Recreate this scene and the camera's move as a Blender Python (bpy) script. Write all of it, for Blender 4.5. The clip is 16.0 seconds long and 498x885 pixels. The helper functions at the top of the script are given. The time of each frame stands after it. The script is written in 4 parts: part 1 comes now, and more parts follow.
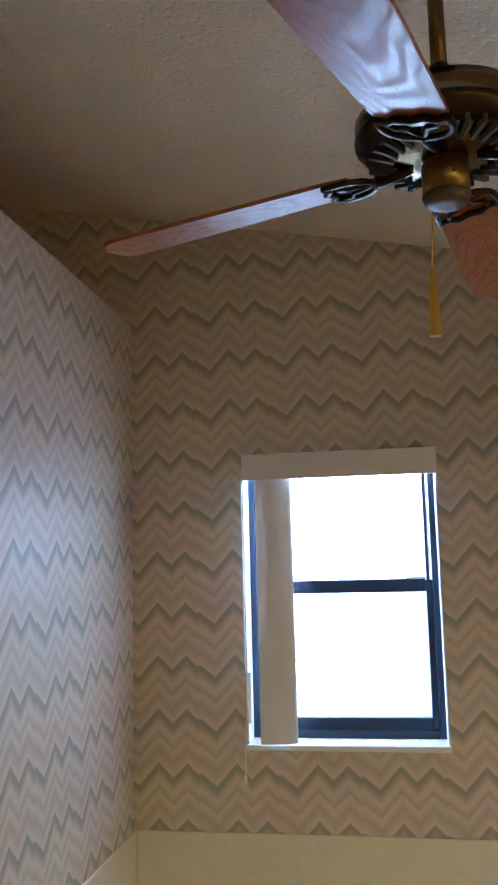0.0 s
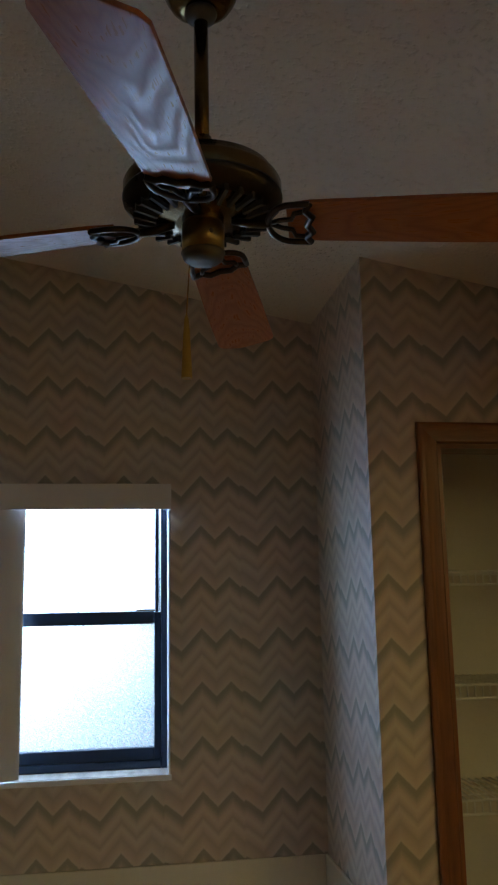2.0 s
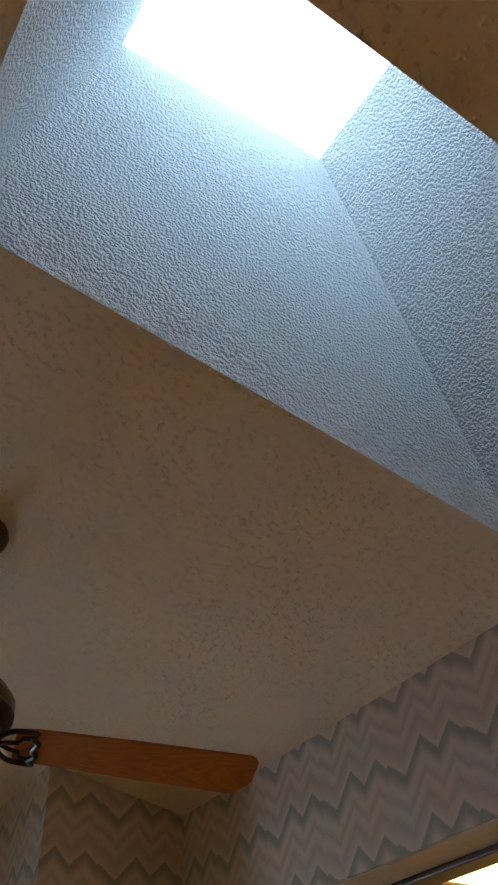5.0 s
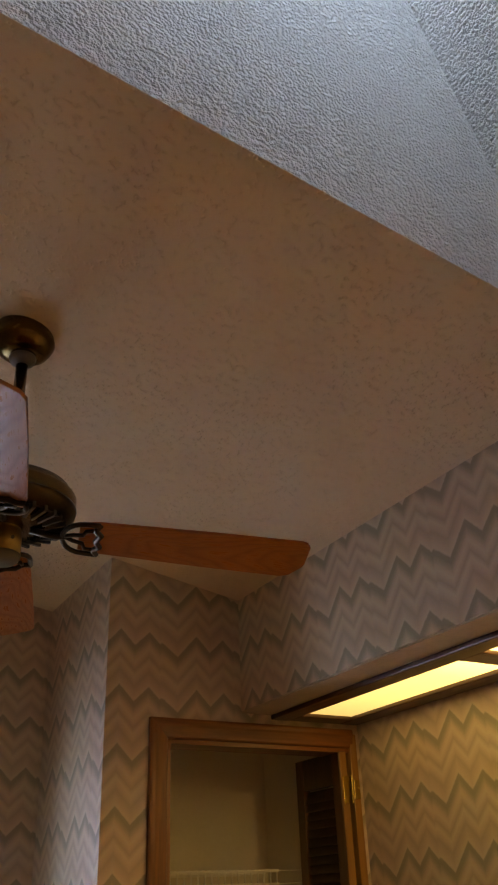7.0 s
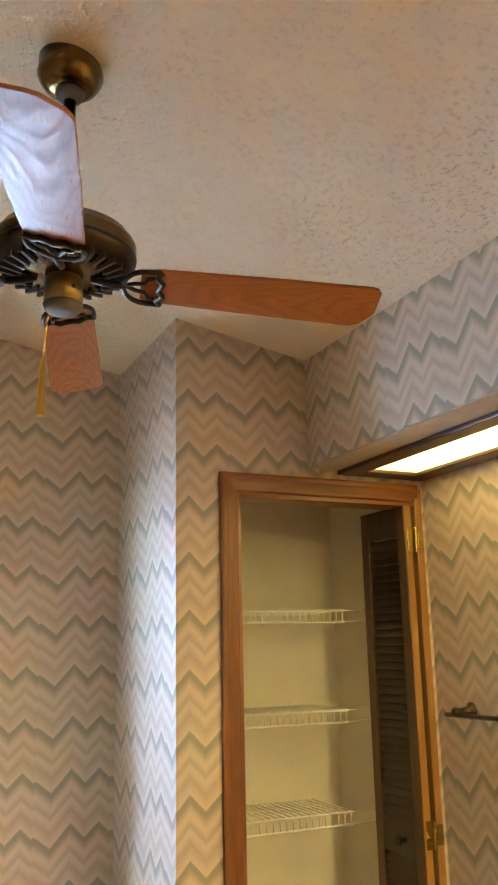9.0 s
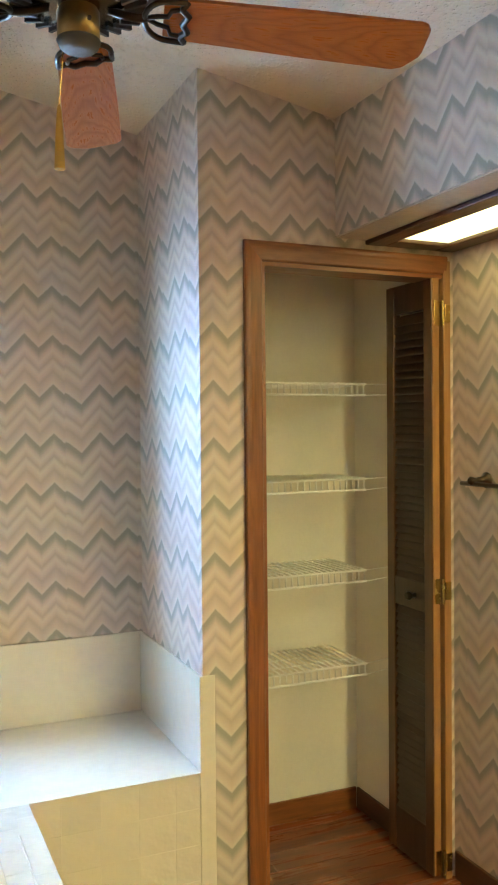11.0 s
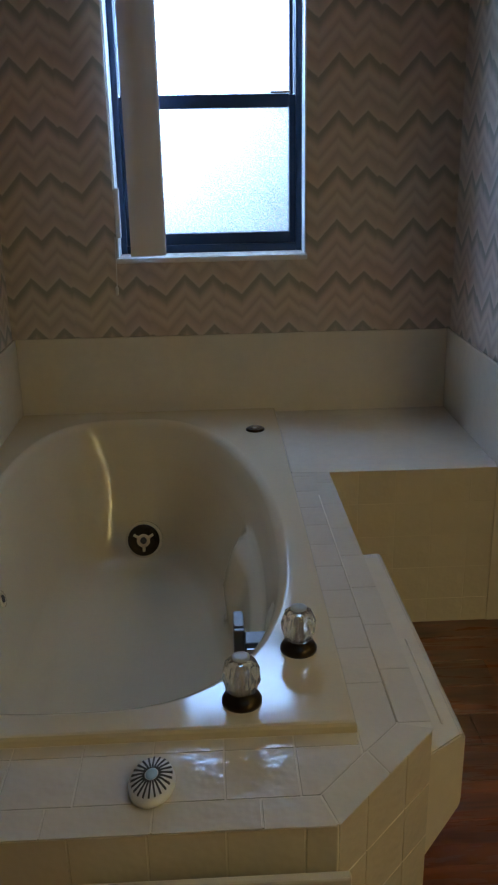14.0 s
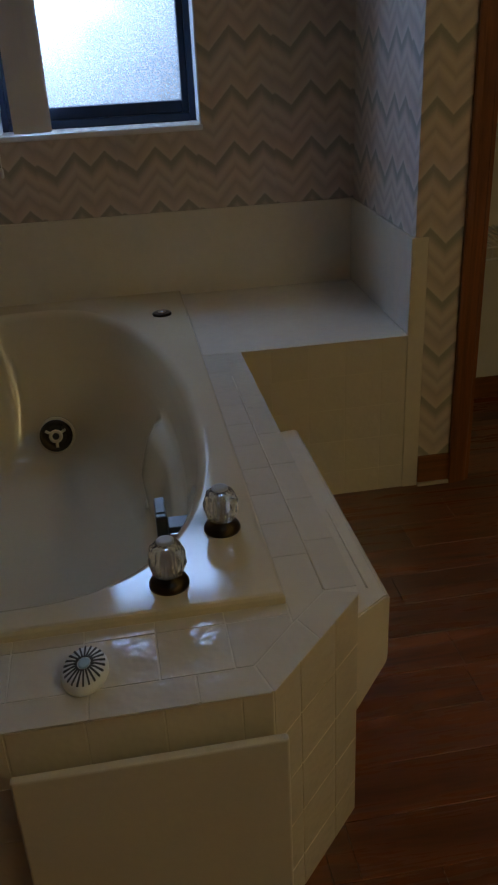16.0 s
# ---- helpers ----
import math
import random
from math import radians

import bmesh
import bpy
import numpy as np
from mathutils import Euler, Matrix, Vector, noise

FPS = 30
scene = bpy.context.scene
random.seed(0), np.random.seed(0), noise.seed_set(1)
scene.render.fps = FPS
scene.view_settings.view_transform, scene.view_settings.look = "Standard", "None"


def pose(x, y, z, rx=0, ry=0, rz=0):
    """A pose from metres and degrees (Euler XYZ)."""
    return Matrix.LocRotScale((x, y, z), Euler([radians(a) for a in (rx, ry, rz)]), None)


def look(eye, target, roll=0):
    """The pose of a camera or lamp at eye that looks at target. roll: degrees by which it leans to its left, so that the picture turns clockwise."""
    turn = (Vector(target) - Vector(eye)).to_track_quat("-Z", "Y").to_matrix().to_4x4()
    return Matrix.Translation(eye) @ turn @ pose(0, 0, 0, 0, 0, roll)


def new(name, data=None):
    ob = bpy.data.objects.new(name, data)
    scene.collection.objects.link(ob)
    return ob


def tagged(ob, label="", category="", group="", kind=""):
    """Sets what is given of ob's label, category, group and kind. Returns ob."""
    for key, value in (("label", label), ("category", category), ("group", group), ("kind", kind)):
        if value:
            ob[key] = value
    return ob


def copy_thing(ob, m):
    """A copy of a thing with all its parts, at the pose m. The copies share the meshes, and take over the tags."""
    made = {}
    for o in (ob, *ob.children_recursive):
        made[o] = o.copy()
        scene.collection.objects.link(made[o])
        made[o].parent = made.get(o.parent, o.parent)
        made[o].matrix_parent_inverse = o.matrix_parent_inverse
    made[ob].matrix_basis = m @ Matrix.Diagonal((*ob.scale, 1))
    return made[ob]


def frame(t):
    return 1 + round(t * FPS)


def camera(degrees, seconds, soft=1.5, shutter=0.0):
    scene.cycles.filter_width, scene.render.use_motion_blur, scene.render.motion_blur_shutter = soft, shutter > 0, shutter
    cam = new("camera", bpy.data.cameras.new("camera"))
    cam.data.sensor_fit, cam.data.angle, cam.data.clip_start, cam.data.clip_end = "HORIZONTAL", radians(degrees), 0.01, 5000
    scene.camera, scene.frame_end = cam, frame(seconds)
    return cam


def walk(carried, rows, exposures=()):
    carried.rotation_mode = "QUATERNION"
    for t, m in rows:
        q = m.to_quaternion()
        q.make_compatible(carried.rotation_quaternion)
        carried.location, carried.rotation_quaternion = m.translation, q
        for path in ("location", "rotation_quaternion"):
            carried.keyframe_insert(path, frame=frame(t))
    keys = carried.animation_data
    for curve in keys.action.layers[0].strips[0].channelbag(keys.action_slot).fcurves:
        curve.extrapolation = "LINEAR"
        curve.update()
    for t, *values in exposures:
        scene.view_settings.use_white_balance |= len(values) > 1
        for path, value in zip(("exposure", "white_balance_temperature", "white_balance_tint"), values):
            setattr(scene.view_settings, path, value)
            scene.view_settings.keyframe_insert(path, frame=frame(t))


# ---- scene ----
cam = camera(32.7, 16.0, soft=2.2)
PATH = [
    (0, (0.324, 0.203, 1.649), (-0.001, 2.157, 1.928), -1.4),
    (0.5, (0.332, 0.202, 1.644), (0.169, 2.176, 1.916), -1.2),
    (1, (0.354, 0.198, 1.637), (0.29, 2.179, 1.903), -0.3),
    (1.5, (0.351, 0.168, 1.627), (0.403, 2.146, 1.918), 0.4),
    (2, (0.287, 0.123, 1.624), (0.596, 2.066, 1.981), -1.1),
    (2.5, (0.197, 0.067, 1.625), (0.684, 1.906, 2.242), -1.8),
    (3, (0.149, 0.006, 1.622), (0.718, 1.747, 2.425), -2.2),
    (3.5, (0.128, -0.05, 1.623), (0.739, 1.591, 2.589), -1.6),
    (4, (0.103, -0.11, 1.621), (0.808, 1.383, 2.749), -1.9),
    (4.2, (0.102, -0.112, 1.618), (0.811, 1.298, 2.847), -2.1),
    (5.25, (0.092, -0.118, 1.604), (0.957, 1.119, 2.917), -2.9),
    (6.3, (0.082, -0.124, 1.591), (0.968, 1.249, 2.744), -3.6),
    (6.5, (0.089, -0.123, 1.593), (0.967, 1.304, 2.685), -2.9),
    (7, (0.092, -0.086, 1.594), (0.969, 1.438, 2.548), -2.3),
    (7.5, (0.119, -0.067, 1.595), (0.955, 1.56, 2.403), -1.2),
    (8, (0.128, -0.053, 1.582), (0.969, 1.622, 2.281), -1.0),
    (8.5, (0.125, -0.032, 1.569), (0.955, 1.689, 2.157), -1.1),
    (10.8, (0.103, 0.013, 1.56), (0.907, 1.844, 1.573), -0.6),
    (11, (0.108, 0.023, 1.54), (0.909, 1.855, 1.501), -0.5),
    (11.5, (0.104, 0.042, 1.501), (0.798, 1.911, 1.333), -0.6),
    (12, (0.132, 0.067, 1.481), (0.693, 1.966, 1.2), -1.0),
    (12.5, (0.154, 0.075, 1.461), (0.455, 2.02, 1.107), -1.6),
    (13, (0.172, 0.062, 1.443), (0.305, 2.002, 0.976), -2.2),
    (13.5, (0.155, 0.062, 1.426), (0.24, 1.98, 0.865), -1.9),
    (14, (0.143, 0.073, 1.411), (0.22, 1.961, 0.756), -1.1),
    (14.5, (0.14, 0.086, 1.396), (0.201, 1.936, 0.64), -1.1),
    (15, (0.138, 0.092, 1.385), (0.226, 1.914, 0.565), -0.9),
    (15.5, (0.146, 0.095, 1.382), (0.251, 1.896, 0.519), -3.1),
    (16, (0.144, 0.105, 1.38), (0.406, 1.871, 0.478), -2.8),
]
EXPOSURES = [(0, 1.95, 7100, 20), (0.5, 1.14, 7200, 20), (1.0, 0.62, 7200, 19), (1.5, 0.3, 7300, 18), (2.5, 0.65, 8100, 21), (3.0, 0.8, 8700, 23), (3.5, 1.2, 8800, 21), (4.0, 1.28, 7900, 15), (5.2, 1.2, 9200, 22), (7, 1.25, 12000, 37),
             (8.0, 2.2, 10800, 33), (8.5, 2.9, 9400, 26), (11, 3.1, 6400, 13), (12.5, 1.9, 6600, 17), (13.5, 0.88, 6650, 21), (14.5, -0.05, 6600, 23), (15, -0.5, 6650, 23), (16, -0.1, 6900, 26)]
walk(cam, [(t, look(eye, target, roll)) for t, eye, target, roll in PATH], EXPOSURES)

# ---- plan, in metres ----
YB, YC = 3.0, 2.375          # window wall, closet wall
XR, XL, XS, XW = 0.98, -0.55, 1.44, 1.89   # alcove return, tub side wall, soffit face, vanity side wall
ZS, ZT, ZD = 2.137, 0.80, 0.513   # soffit underside, top of tile upstand, deck
X0, Y0 = -1.8, -2.0          # far ends of the room
HX0, HX1, HY0, HY1 = 0.12, 1.30, 0.19, 0.755   # skylight well
WX0, WX1, WZ0, WZ1 = -0.17, 0.47, 1.07, 1.99   # window opening


def ceil_z(x):
    return 2.59 - 0.19 * (x - 0.98)


# ---- world and large lights ----
world = bpy.data.worlds.new("world")
scene.world = world
world.use_nodes = True
wn = world.node_tree
sky = wn.nodes.new("ShaderNodeTexSky")
sky.sky_type, sky.sun_disc, sky.sun_elevation, sky.sun_rotation = "NISHITA", False, radians(50), radians(200)
wn.links.new(sky.outputs[0], wn.nodes["Background"].inputs[0])
wn.nodes["Background"].inputs[1].default_value = 0.1

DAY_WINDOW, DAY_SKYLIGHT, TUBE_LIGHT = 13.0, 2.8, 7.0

# ---- materials ----
def shader(name):
    m = bpy.data.materials.new(name)
    m.use_nodes = True
    nt = m.node_tree
    return m, nt, nt.nodes["Principled BSDF"]


def node(nt, kind, **inputs):
    n = nt.nodes.new(kind)
    for k, v in inputs.items():
        n.inputs[k.replace("_", " ")].default_value = v
    return n


def math_node(nt, op, a, b=None, c=None):
    n = nt.nodes.new("ShaderNodeMath")
    n.operation = op
    for i, v in enumerate((a, b, c)):
        if v is None:
            continue
        if isinstance(v, (int, float)):
            n.inputs[i].default_value = v
        else:
            nt.links.new(v, n.inputs[i])
    return n.outputs[0]


def ramp(nt, fac, stops, interpolation="LINEAR"):
    r = nt.nodes.new("ShaderNodeValToRGB")
    r.color_ramp.interpolation = interpolation
    el = r.color_ramp.elements
    while len(el) < len(stops):
        el.new(0.5)
    for e, (p, c) in zip(el, stops):
        e.position = p
        e.color = (c, c, c, 1) if isinstance(c, (int, float)) else (*c, 1)
    nt.links.new(fac, r.inputs[0])
    return r.outputs[0]


def mix(nt, fac, a, b, kind="MIX"):
    n = nt.nodes.new("ShaderNodeMix")
    n.data_type, n.blend_type = "RGBA", kind
    for i, v in ((0, fac), (6, a), (7, b)):
        if isinstance(v, (int, float)):
            n.inputs[i].default_value = v
        elif isinstance(v, tuple):
            n.inputs[i].default_value = (*v, 1)
        else:
            nt.links.new(v, n.inputs[i])
    return n.outputs[2]


def coords(nt, scale=(1, 1, 1), where="position"):
    mp = nt.nodes.new("ShaderNodeMapping")
    mp.inputs["Scale"].default_value = scale
    if where == "position":
        nt.links.new(nt.nodes.new("ShaderNodeNewGeometry").outputs["Position"], mp.inputs[0])
    else:
        nt.links.new(nt.nodes.new("ShaderNodeTexCoord").outputs["Object"], mp.inputs[0])
    return mp.outputs[0]


def noise_tex(nt, vec, scale, detail=4, rough=0.55, distort=0.0):
    n = node(nt, "ShaderNodeTexNoise", Scale=scale, Detail=detail, Roughness=rough, Distortion=distort)
    nt.links.new(vec, n.inputs["Vector"])
    return n.outputs["Fac"]


def bumped(nt, bsdf, height, strength, distance=0.002):
    b = node(nt, "ShaderNodeBump", Strength=strength, Distance=distance)
    nt.links.new(height, b.inputs["Height"])
    nt.links.new(b.outputs[0], bsdf.inputs["Normal"])


def surface(name, base, rough=0.5, metal=0.0, vary=0.12, scale=6.0, grain=90.0, bump=0.15, coat=0.0, random=0.0, where="object", relief=0.002):
    """A plain surface with blotches, fine grain, uneven gloss and slight relief."""
    m, nt, b = shader(name)
    v = coords(nt, where=where)
    big, fine = noise_tex(nt, v, scale), noise_tex(nt, v, grain, 3)
    both = math_node(nt, "ADD", math_node(nt, "MULTIPLY", big, 0.65), math_node(nt, "MULTIPLY", fine, 0.35))
    lo, hi = tuple(c * (1 - vary) for c in base), tuple(min(1, c * (1 + vary)) for c in base)
    col = ramp(nt, both, [(0.3, lo), (0.7, hi)])
    if random:
        r = nt.nodes.new("ShaderNodeObjectInfo").outputs["Random"]
        col = mix(nt, 1.0, col, ramp(nt, r, [(0, 1 - random), (1, 1.0)]), "MULTIPLY")
    nt.links.new(col, b.inputs["Base Color"])
    nt.links.new(ramp(nt, big, [(0.3, max(0.02, rough * 0.85)), (0.7, min(1, rough * 1.15))]), b.inputs["Roughness"])
    b.inputs["Metallic"].default_value = metal
    b.inputs["Coat Weight"].default_value = coat
    b.inputs["Coat Roughness"].default_value = 0.08
    if bump:
        bumped(nt, b, fine, bump, relief)
    return m


def wood(name, dark, light, axis=2, rough=0.38, scale=1.0, coat=0.2, object_random=0.0, where="object"):
    """Stained wood with its grain along one axis."""
    m, nt, b = shader(name)
    sc = [22 * scale] * 3
    sc[axis] = 1.6 * scale
    v = coords(nt, tuple(sc), where)
    n1 = noise_tex(nt, v, 1.0, 6, 0.62, 0.9)
    w = noise_tex(nt, v, 5.0, 3, 0.6, 0.2)
    f = math_node(nt, "ADD", math_node(nt, "MULTIPLY", n1, 0.72), math_node(nt, "MULTIPLY", w, 0.28))
    col = ramp(nt, f, [(0.30, dark), (0.5, tuple((p + q) / 2 for p, q in zip(dark, light))), (0.68, light)])
    if object_random:
        r = nt.nodes.new("ShaderNodeObjectInfo").outputs["Random"]
        col = mix(nt, 1.0, col, ramp(nt, r, [(0, 1 - object_random), (1, 1.0)]), "MULTIPLY")
    nt.links.new(col, b.inputs["Base Color"])
    nt.links.new(ramp(nt, f, [(0.3, rough * 1.2), (0.7, rough * 0.8)]), b.inputs["Roughness"])
    b.inputs["Coat Weight"].default_value = coat
    b.inputs["Coat Roughness"].default_value = 0.15
    bumped(nt, b, f, 0.12, 0.001)
    return m


def wallpaper(name, axis, sign, u0, z0, size=1.0):
    """Zigzag paper: each band has a sharp dark upper edge that fades downward over pinkish beige."""
    m, nt, b = shader(name)
    geo = nt.nodes.new("ShaderNodeNewGeometry")
    sep = nt.nodes.new("ShaderNodeSeparateXYZ")
    nt.links.new(geo.outputs["Position"], sep.inputs[0])
    v = coords(nt)
    period, rise, depth = 0.2595 * size, 0.171 * size, 0.073 * size
    along = math_node(nt, "MULTIPLY", math_node(nt, "SUBTRACT", sep.outputs[axis], u0), sign)
    u = math_node(nt, "FRACT", math_node(nt, "ADD", math_node(nt, "DIVIDE", along, period), 40.0))
    zig = ramp(nt, u, [(0.0, 1.0), (0.185, 0.33), (0.37, 0.96), (0.51, 0.48), (0.535, 0.54), (0.57, 0.48), (0.745, 0.0), (1.0, 1.0)])
    wob = math_node(nt, "MULTIPLY", math_node(nt, "SUBTRACT", noise_tex(nt, v, 120, 3), 0.5), 0.007)
    z = math_node(nt, "ADD", math_node(nt, "SUBTRACT", sep.outputs["Z"], math_node(nt, "MULTIPLY", math_node(nt, "SUBTRACT", zig, 1.0), depth)), wob)
    w = math_node(nt, "FRACT", math_node(nt, "ADD", math_node(nt, "DIVIDE", math_node(nt, "SUBTRACT", z, z0), rise), 40.0))
    cream, pink, tan, grey, dark = (0.71, 0.61, 0.52), (0.665, 0.54, 0.465), (0.555, 0.45, 0.38), (0.515, 0.44, 0.365), (0.39, 0.355, 0.295)
    col = ramp(nt, w, [(0.0, cream), (0.10, pink), (0.24, tan), (0.33, pink), (0.42, cream), (0.52, tan), (0.60, pink), (0.67, cream), (0.74, pink), (0.81, grey), (0.885, dark), (0.96, dark), (0.995, cream)])
    tint = ramp(nt, noise_tex(nt, v, 1.6, 2), [(0.35, (1.0, 0.94, 0.93)), (0.65, (0.97, 1.0, 0.93))])
    col = mix(nt, 1.0, col, tint, "MULTIPLY")
    fleck = noise_tex(nt, v, 320, 2)
    col = mix(nt, 1.0, col, ramp(nt, fleck, [(0.3, (0.93, 0.93, 0.93)), (0.7, (1, 1, 1))]), "MULTIPLY")
    nt.links.new(col, b.inputs["Base Color"])
    b.inputs["Roughness"].default_value = 0.5
    b.inputs["Specular IOR Level"].default_value = 0.35
    bumped(nt, b, fleck, 0.12, 0.001)
    return m


def knockdown(name, base, grain, strength, pitted=False):
    """Sprayed ceiling texture: raised specks and flattened blobs."""
    m, nt, b = shader(name)
    v = coords(nt)
    lumps = noise_tex(nt, v, grain, 1, 0.5, 0.0)
    h = ramp(nt, lumps, [(0.26, 0.0), (0.41, 0.85), (0.70, 1.0)] if pitted else [(0.30, 0.0), (0.45, 0.55), (0.70, 1.0)])
    blot = noise_tex(nt, v, 3, 4)
    col = mix(nt, 1.0, base, ramp(nt, blot, [(0.3, (0.93, 0.92, 0.90)), (0.7, (1, 1, 1))]), "MULTIPLY")
    nt.links.new(col, b.inputs["Base Color"])
    b.inputs["Roughness"].default_value = 0.85
    bumped(nt, b, h, strength, 0.012)
    return m


def oak(name):
    """Varnished red oak with arched grain that also breaks up the gloss."""
    m, nt, b = shader(name)
    sep = nt.nodes.new("ShaderNodeSeparateXYZ")
    nt.links.new(coords(nt, (1, 1, 1), "object"), sep.inputs[0])
    n = noise_tex(nt, coords(nt, (5.0, 17.0, 17.0), "object"), 1.0, 2, 0.5, 0.3)
    off = math_node(nt, "SUBTRACT", sep.outputs["Y"], 0.012)
    arch = math_node(nt, "SUBTRACT", sep.outputs["X"], math_node(nt, "MULTIPLY", math_node(nt, "MULTIPLY", off, off), 42.0))
    bands = math_node(nt, "FRACT", math_node(nt, "ADD", math_node(nt, "MULTIPLY", arch, 15.0), math_node(nt, "ADD", math_node(nt, "MULTIPLY", n, 3.0), 20.0)))
    line = ramp(nt, bands, [(0.0, 0.25), (0.45, 1.0), (0.65, 1.0), (1.0, 0.25)])
    pores = noise_tex(nt, coords(nt, (14, 260, 260), "object"), 1.0, 3)
    f = math_node(nt, "MULTIPLY", line, ramp(nt, pores, [(0.35, 0.55), (0.6, 1.0)]))
    col = ramp(nt, f, [(0.0, (0.27, 0.076, 0.016)), (0.5, (0.36, 0.106, 0.022)), (1.0, (0.40, 0.122, 0.026))])
    nt.links.new(col, b.inputs["Base Color"])
    nt.links.new(ramp(nt, f, [(0.0, 0.52), (1.0, 0.26)]), b.inputs["Roughness"])
    b.inputs["Specular IOR Level"].default_value = 0.28
    bumped(nt, b, f, 0.08, 0.001)
    return m


def glow(name, colour, strength):
    m, nt, b = shader(name)
    b.inputs["Base Color"].default_value = (*colour, 1)
    b.inputs["Emission Color"].default_value = (*colour, 1)
    b.inputs["Emission Strength"].default_value = strength
    return m, nt, b


PAPER_B = wallpaper("wallpaper_window_wall", 0, 1, 0.573, 1.014)
PAPER_C = wallpaper("wallpaper_closet_wall", 0, 1, 1.022, 0.999)
PAPER_R = wallpaper("wallpaper_return_wall", 1, -1, 2.598, 0.997)
PAPER_L = wallpaper("wallpaper_tub_side", 1, 1, 2.075, 1.042)
PAPER_S = wallpaper("wallpaper_soffit", 1, -1, 1.780, 1.003)
PAPER_V = wallpaper("wallpaper_vanity_side", 1, -1, 2.175, 1.015, 1.045)
CEILING = knockdown("sprayed_ceiling", (0.80, 0.68, 0.52), 78, 0.52, True)
SHAFT = knockdown("sprayed_well", (0.90, 0.90, 0.90), 145, 0.92)
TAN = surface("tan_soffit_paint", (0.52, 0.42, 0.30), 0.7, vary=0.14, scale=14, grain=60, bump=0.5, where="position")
CREAM = surface("cream_wall_paint", (0.77, 0.72, 0.63), 0.6, vary=0.05, where="position")
TILE = surface("glazed_ivory_tile", (0.77, 0.69, 0.55), 0.14, vary=0.04, scale=9, grain=13, bump=0.8, coat=0.5, random=0.05, relief=0.006)
GROUT = surface("pale_grout", (0.76, 0.69, 0.55), 0.8, vary=0.08, grain=200)
ACRYLIC = surface("ivory_acrylic", (0.75, 0.64, 0.44), 0.10, vary=0.03, scale=3, bump=0.0, coat=0.4)
BOARD = surface("white_painted_board", (0.72, 0.66, 0.55), 0.45, vary=0.04)
WHITE = surface("white_plastic", (0.78, 0.77, 0.74), 0.4, vary=0.04)
VALANCE = surface("white_vinyl", (0.76, 0.72, 0.68), 0.5, vary=0.04)
WIRE = surface("white_coated_wire", (0.88, 0.87, 0.83), 0.35, vary=0.03)
# the frame's navy tint is the window's backlight glare put into the colour
GLARE_FRAME = surface("glare_blue_aluminium", (0.020, 0.045, 0.085), 0.35, 0.4, vary=0.2)
CASING = wood("stained_casing", (0.12, 0.036, 0.010), (0.34, 0.115, 0.032), 2)
CASING_X = wood("stained_casing_level", (0.12, 0.036, 0.010), (0.34, 0.115, 0.032), 0)
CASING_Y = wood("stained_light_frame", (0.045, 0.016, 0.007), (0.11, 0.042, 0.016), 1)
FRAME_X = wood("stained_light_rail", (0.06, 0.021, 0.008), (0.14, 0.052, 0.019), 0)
# lighter orange puts the lamplight on door edge and jamb into the wood colour
LIT_EDGE_WOOD = wood("lamplit_edge_wood", (0.26, 0.11, 0.035), (0.48, 0.23, 0.075), 2)
LOUVRE = wood("dark_louvre_wood", (0.034, 0.014, 0.007), (0.075, 0.032, 0.015), 2)
STILE = wood("door_stile_wood", (0.065, 0.025, 0.010), (0.15, 0.060, 0.022), 2)
PLANK = wood("wood_look_plank", (0.075, 0.022, 0.010), (0.36, 0.110, 0.042), 0, 0.28, 0.7, 0.1, 0.4, "position")
BRASS = surface("antique_brass", (0.17, 0.105, 0.04), 0.24, 1.0, vary=0.3, scale=20)
GOLD = surface("polished_brass", (0.62, 0.42, 0.14), 0.25, 1.0, vary=0.12, scale=20)
SWITCH = surface("aged_brass", (0.30, 0.21, 0.085), 0.32, 1.0, vary=0.2, scale=20)
DARK_METAL = surface("dark_bronze", (0.05, 0.035, 0.022), 0.3, 0.9, vary=0.3)
CHROME = surface("chrome", (0.62, 0.62, 0.62), 0.12, 1.0, vary=0.05, bump=0.0)
NICKEL = surface("dull_nickel", (0.14, 0.135, 0.13), 0.42, 0.9, vary=0.1)
TASSEL = surface("gold_tassel", (0.50, 0.30, 0.05), 0.5, 0.2)
BLADE = oak("oak_blade")
SLOT = surface("dark_slot", (0.05, 0.045, 0.04), 0.7)
CRYSTAL, _nt, _b = shader("clear_acrylic")
_b.inputs["Base Color"].default_value = (0.92, 0.92, 0.90, 1)
_b.inputs["Roughness"].default_value = 0.2
_b.inputs["Transmission Weight"].default_value = 0.92
_b.inputs["IOR"].default_value = 1.49
DIFFUSER, nt, b = glow("light_diffuser", (0.92, 0.87, 0.37), TUBE_LIGHT)
sep = nt.nodes.new("ShaderNodeSeparateXYZ")
nt.links.new(coords(nt), sep.inputs[0])
# dim at the north end; the bright southern run, out of view, warms the room
nt.links.new(ramp(nt, math_node(nt, "MULTIPLY", math_node(nt, "SUBTRACT", 2.32, sep.outputs["Y"]), 0.5), [(0.0, 0.045 * TUBE_LIGHT), (0.3, 0.10 * TUBE_LIGHT), (0.6, 0.36 * TUBE_LIGHT), (1.0, TUBE_LIGHT)]), b.inputs["Emission Strength"])


# ---- mesh helpers ----
def mesh_of(name, bm, material):
    me = bpy.data.meshes.new(name)
    bm.normal_update()
    bm.to_mesh(me)
    bm.free()
    me.materials.append(material)
    return me


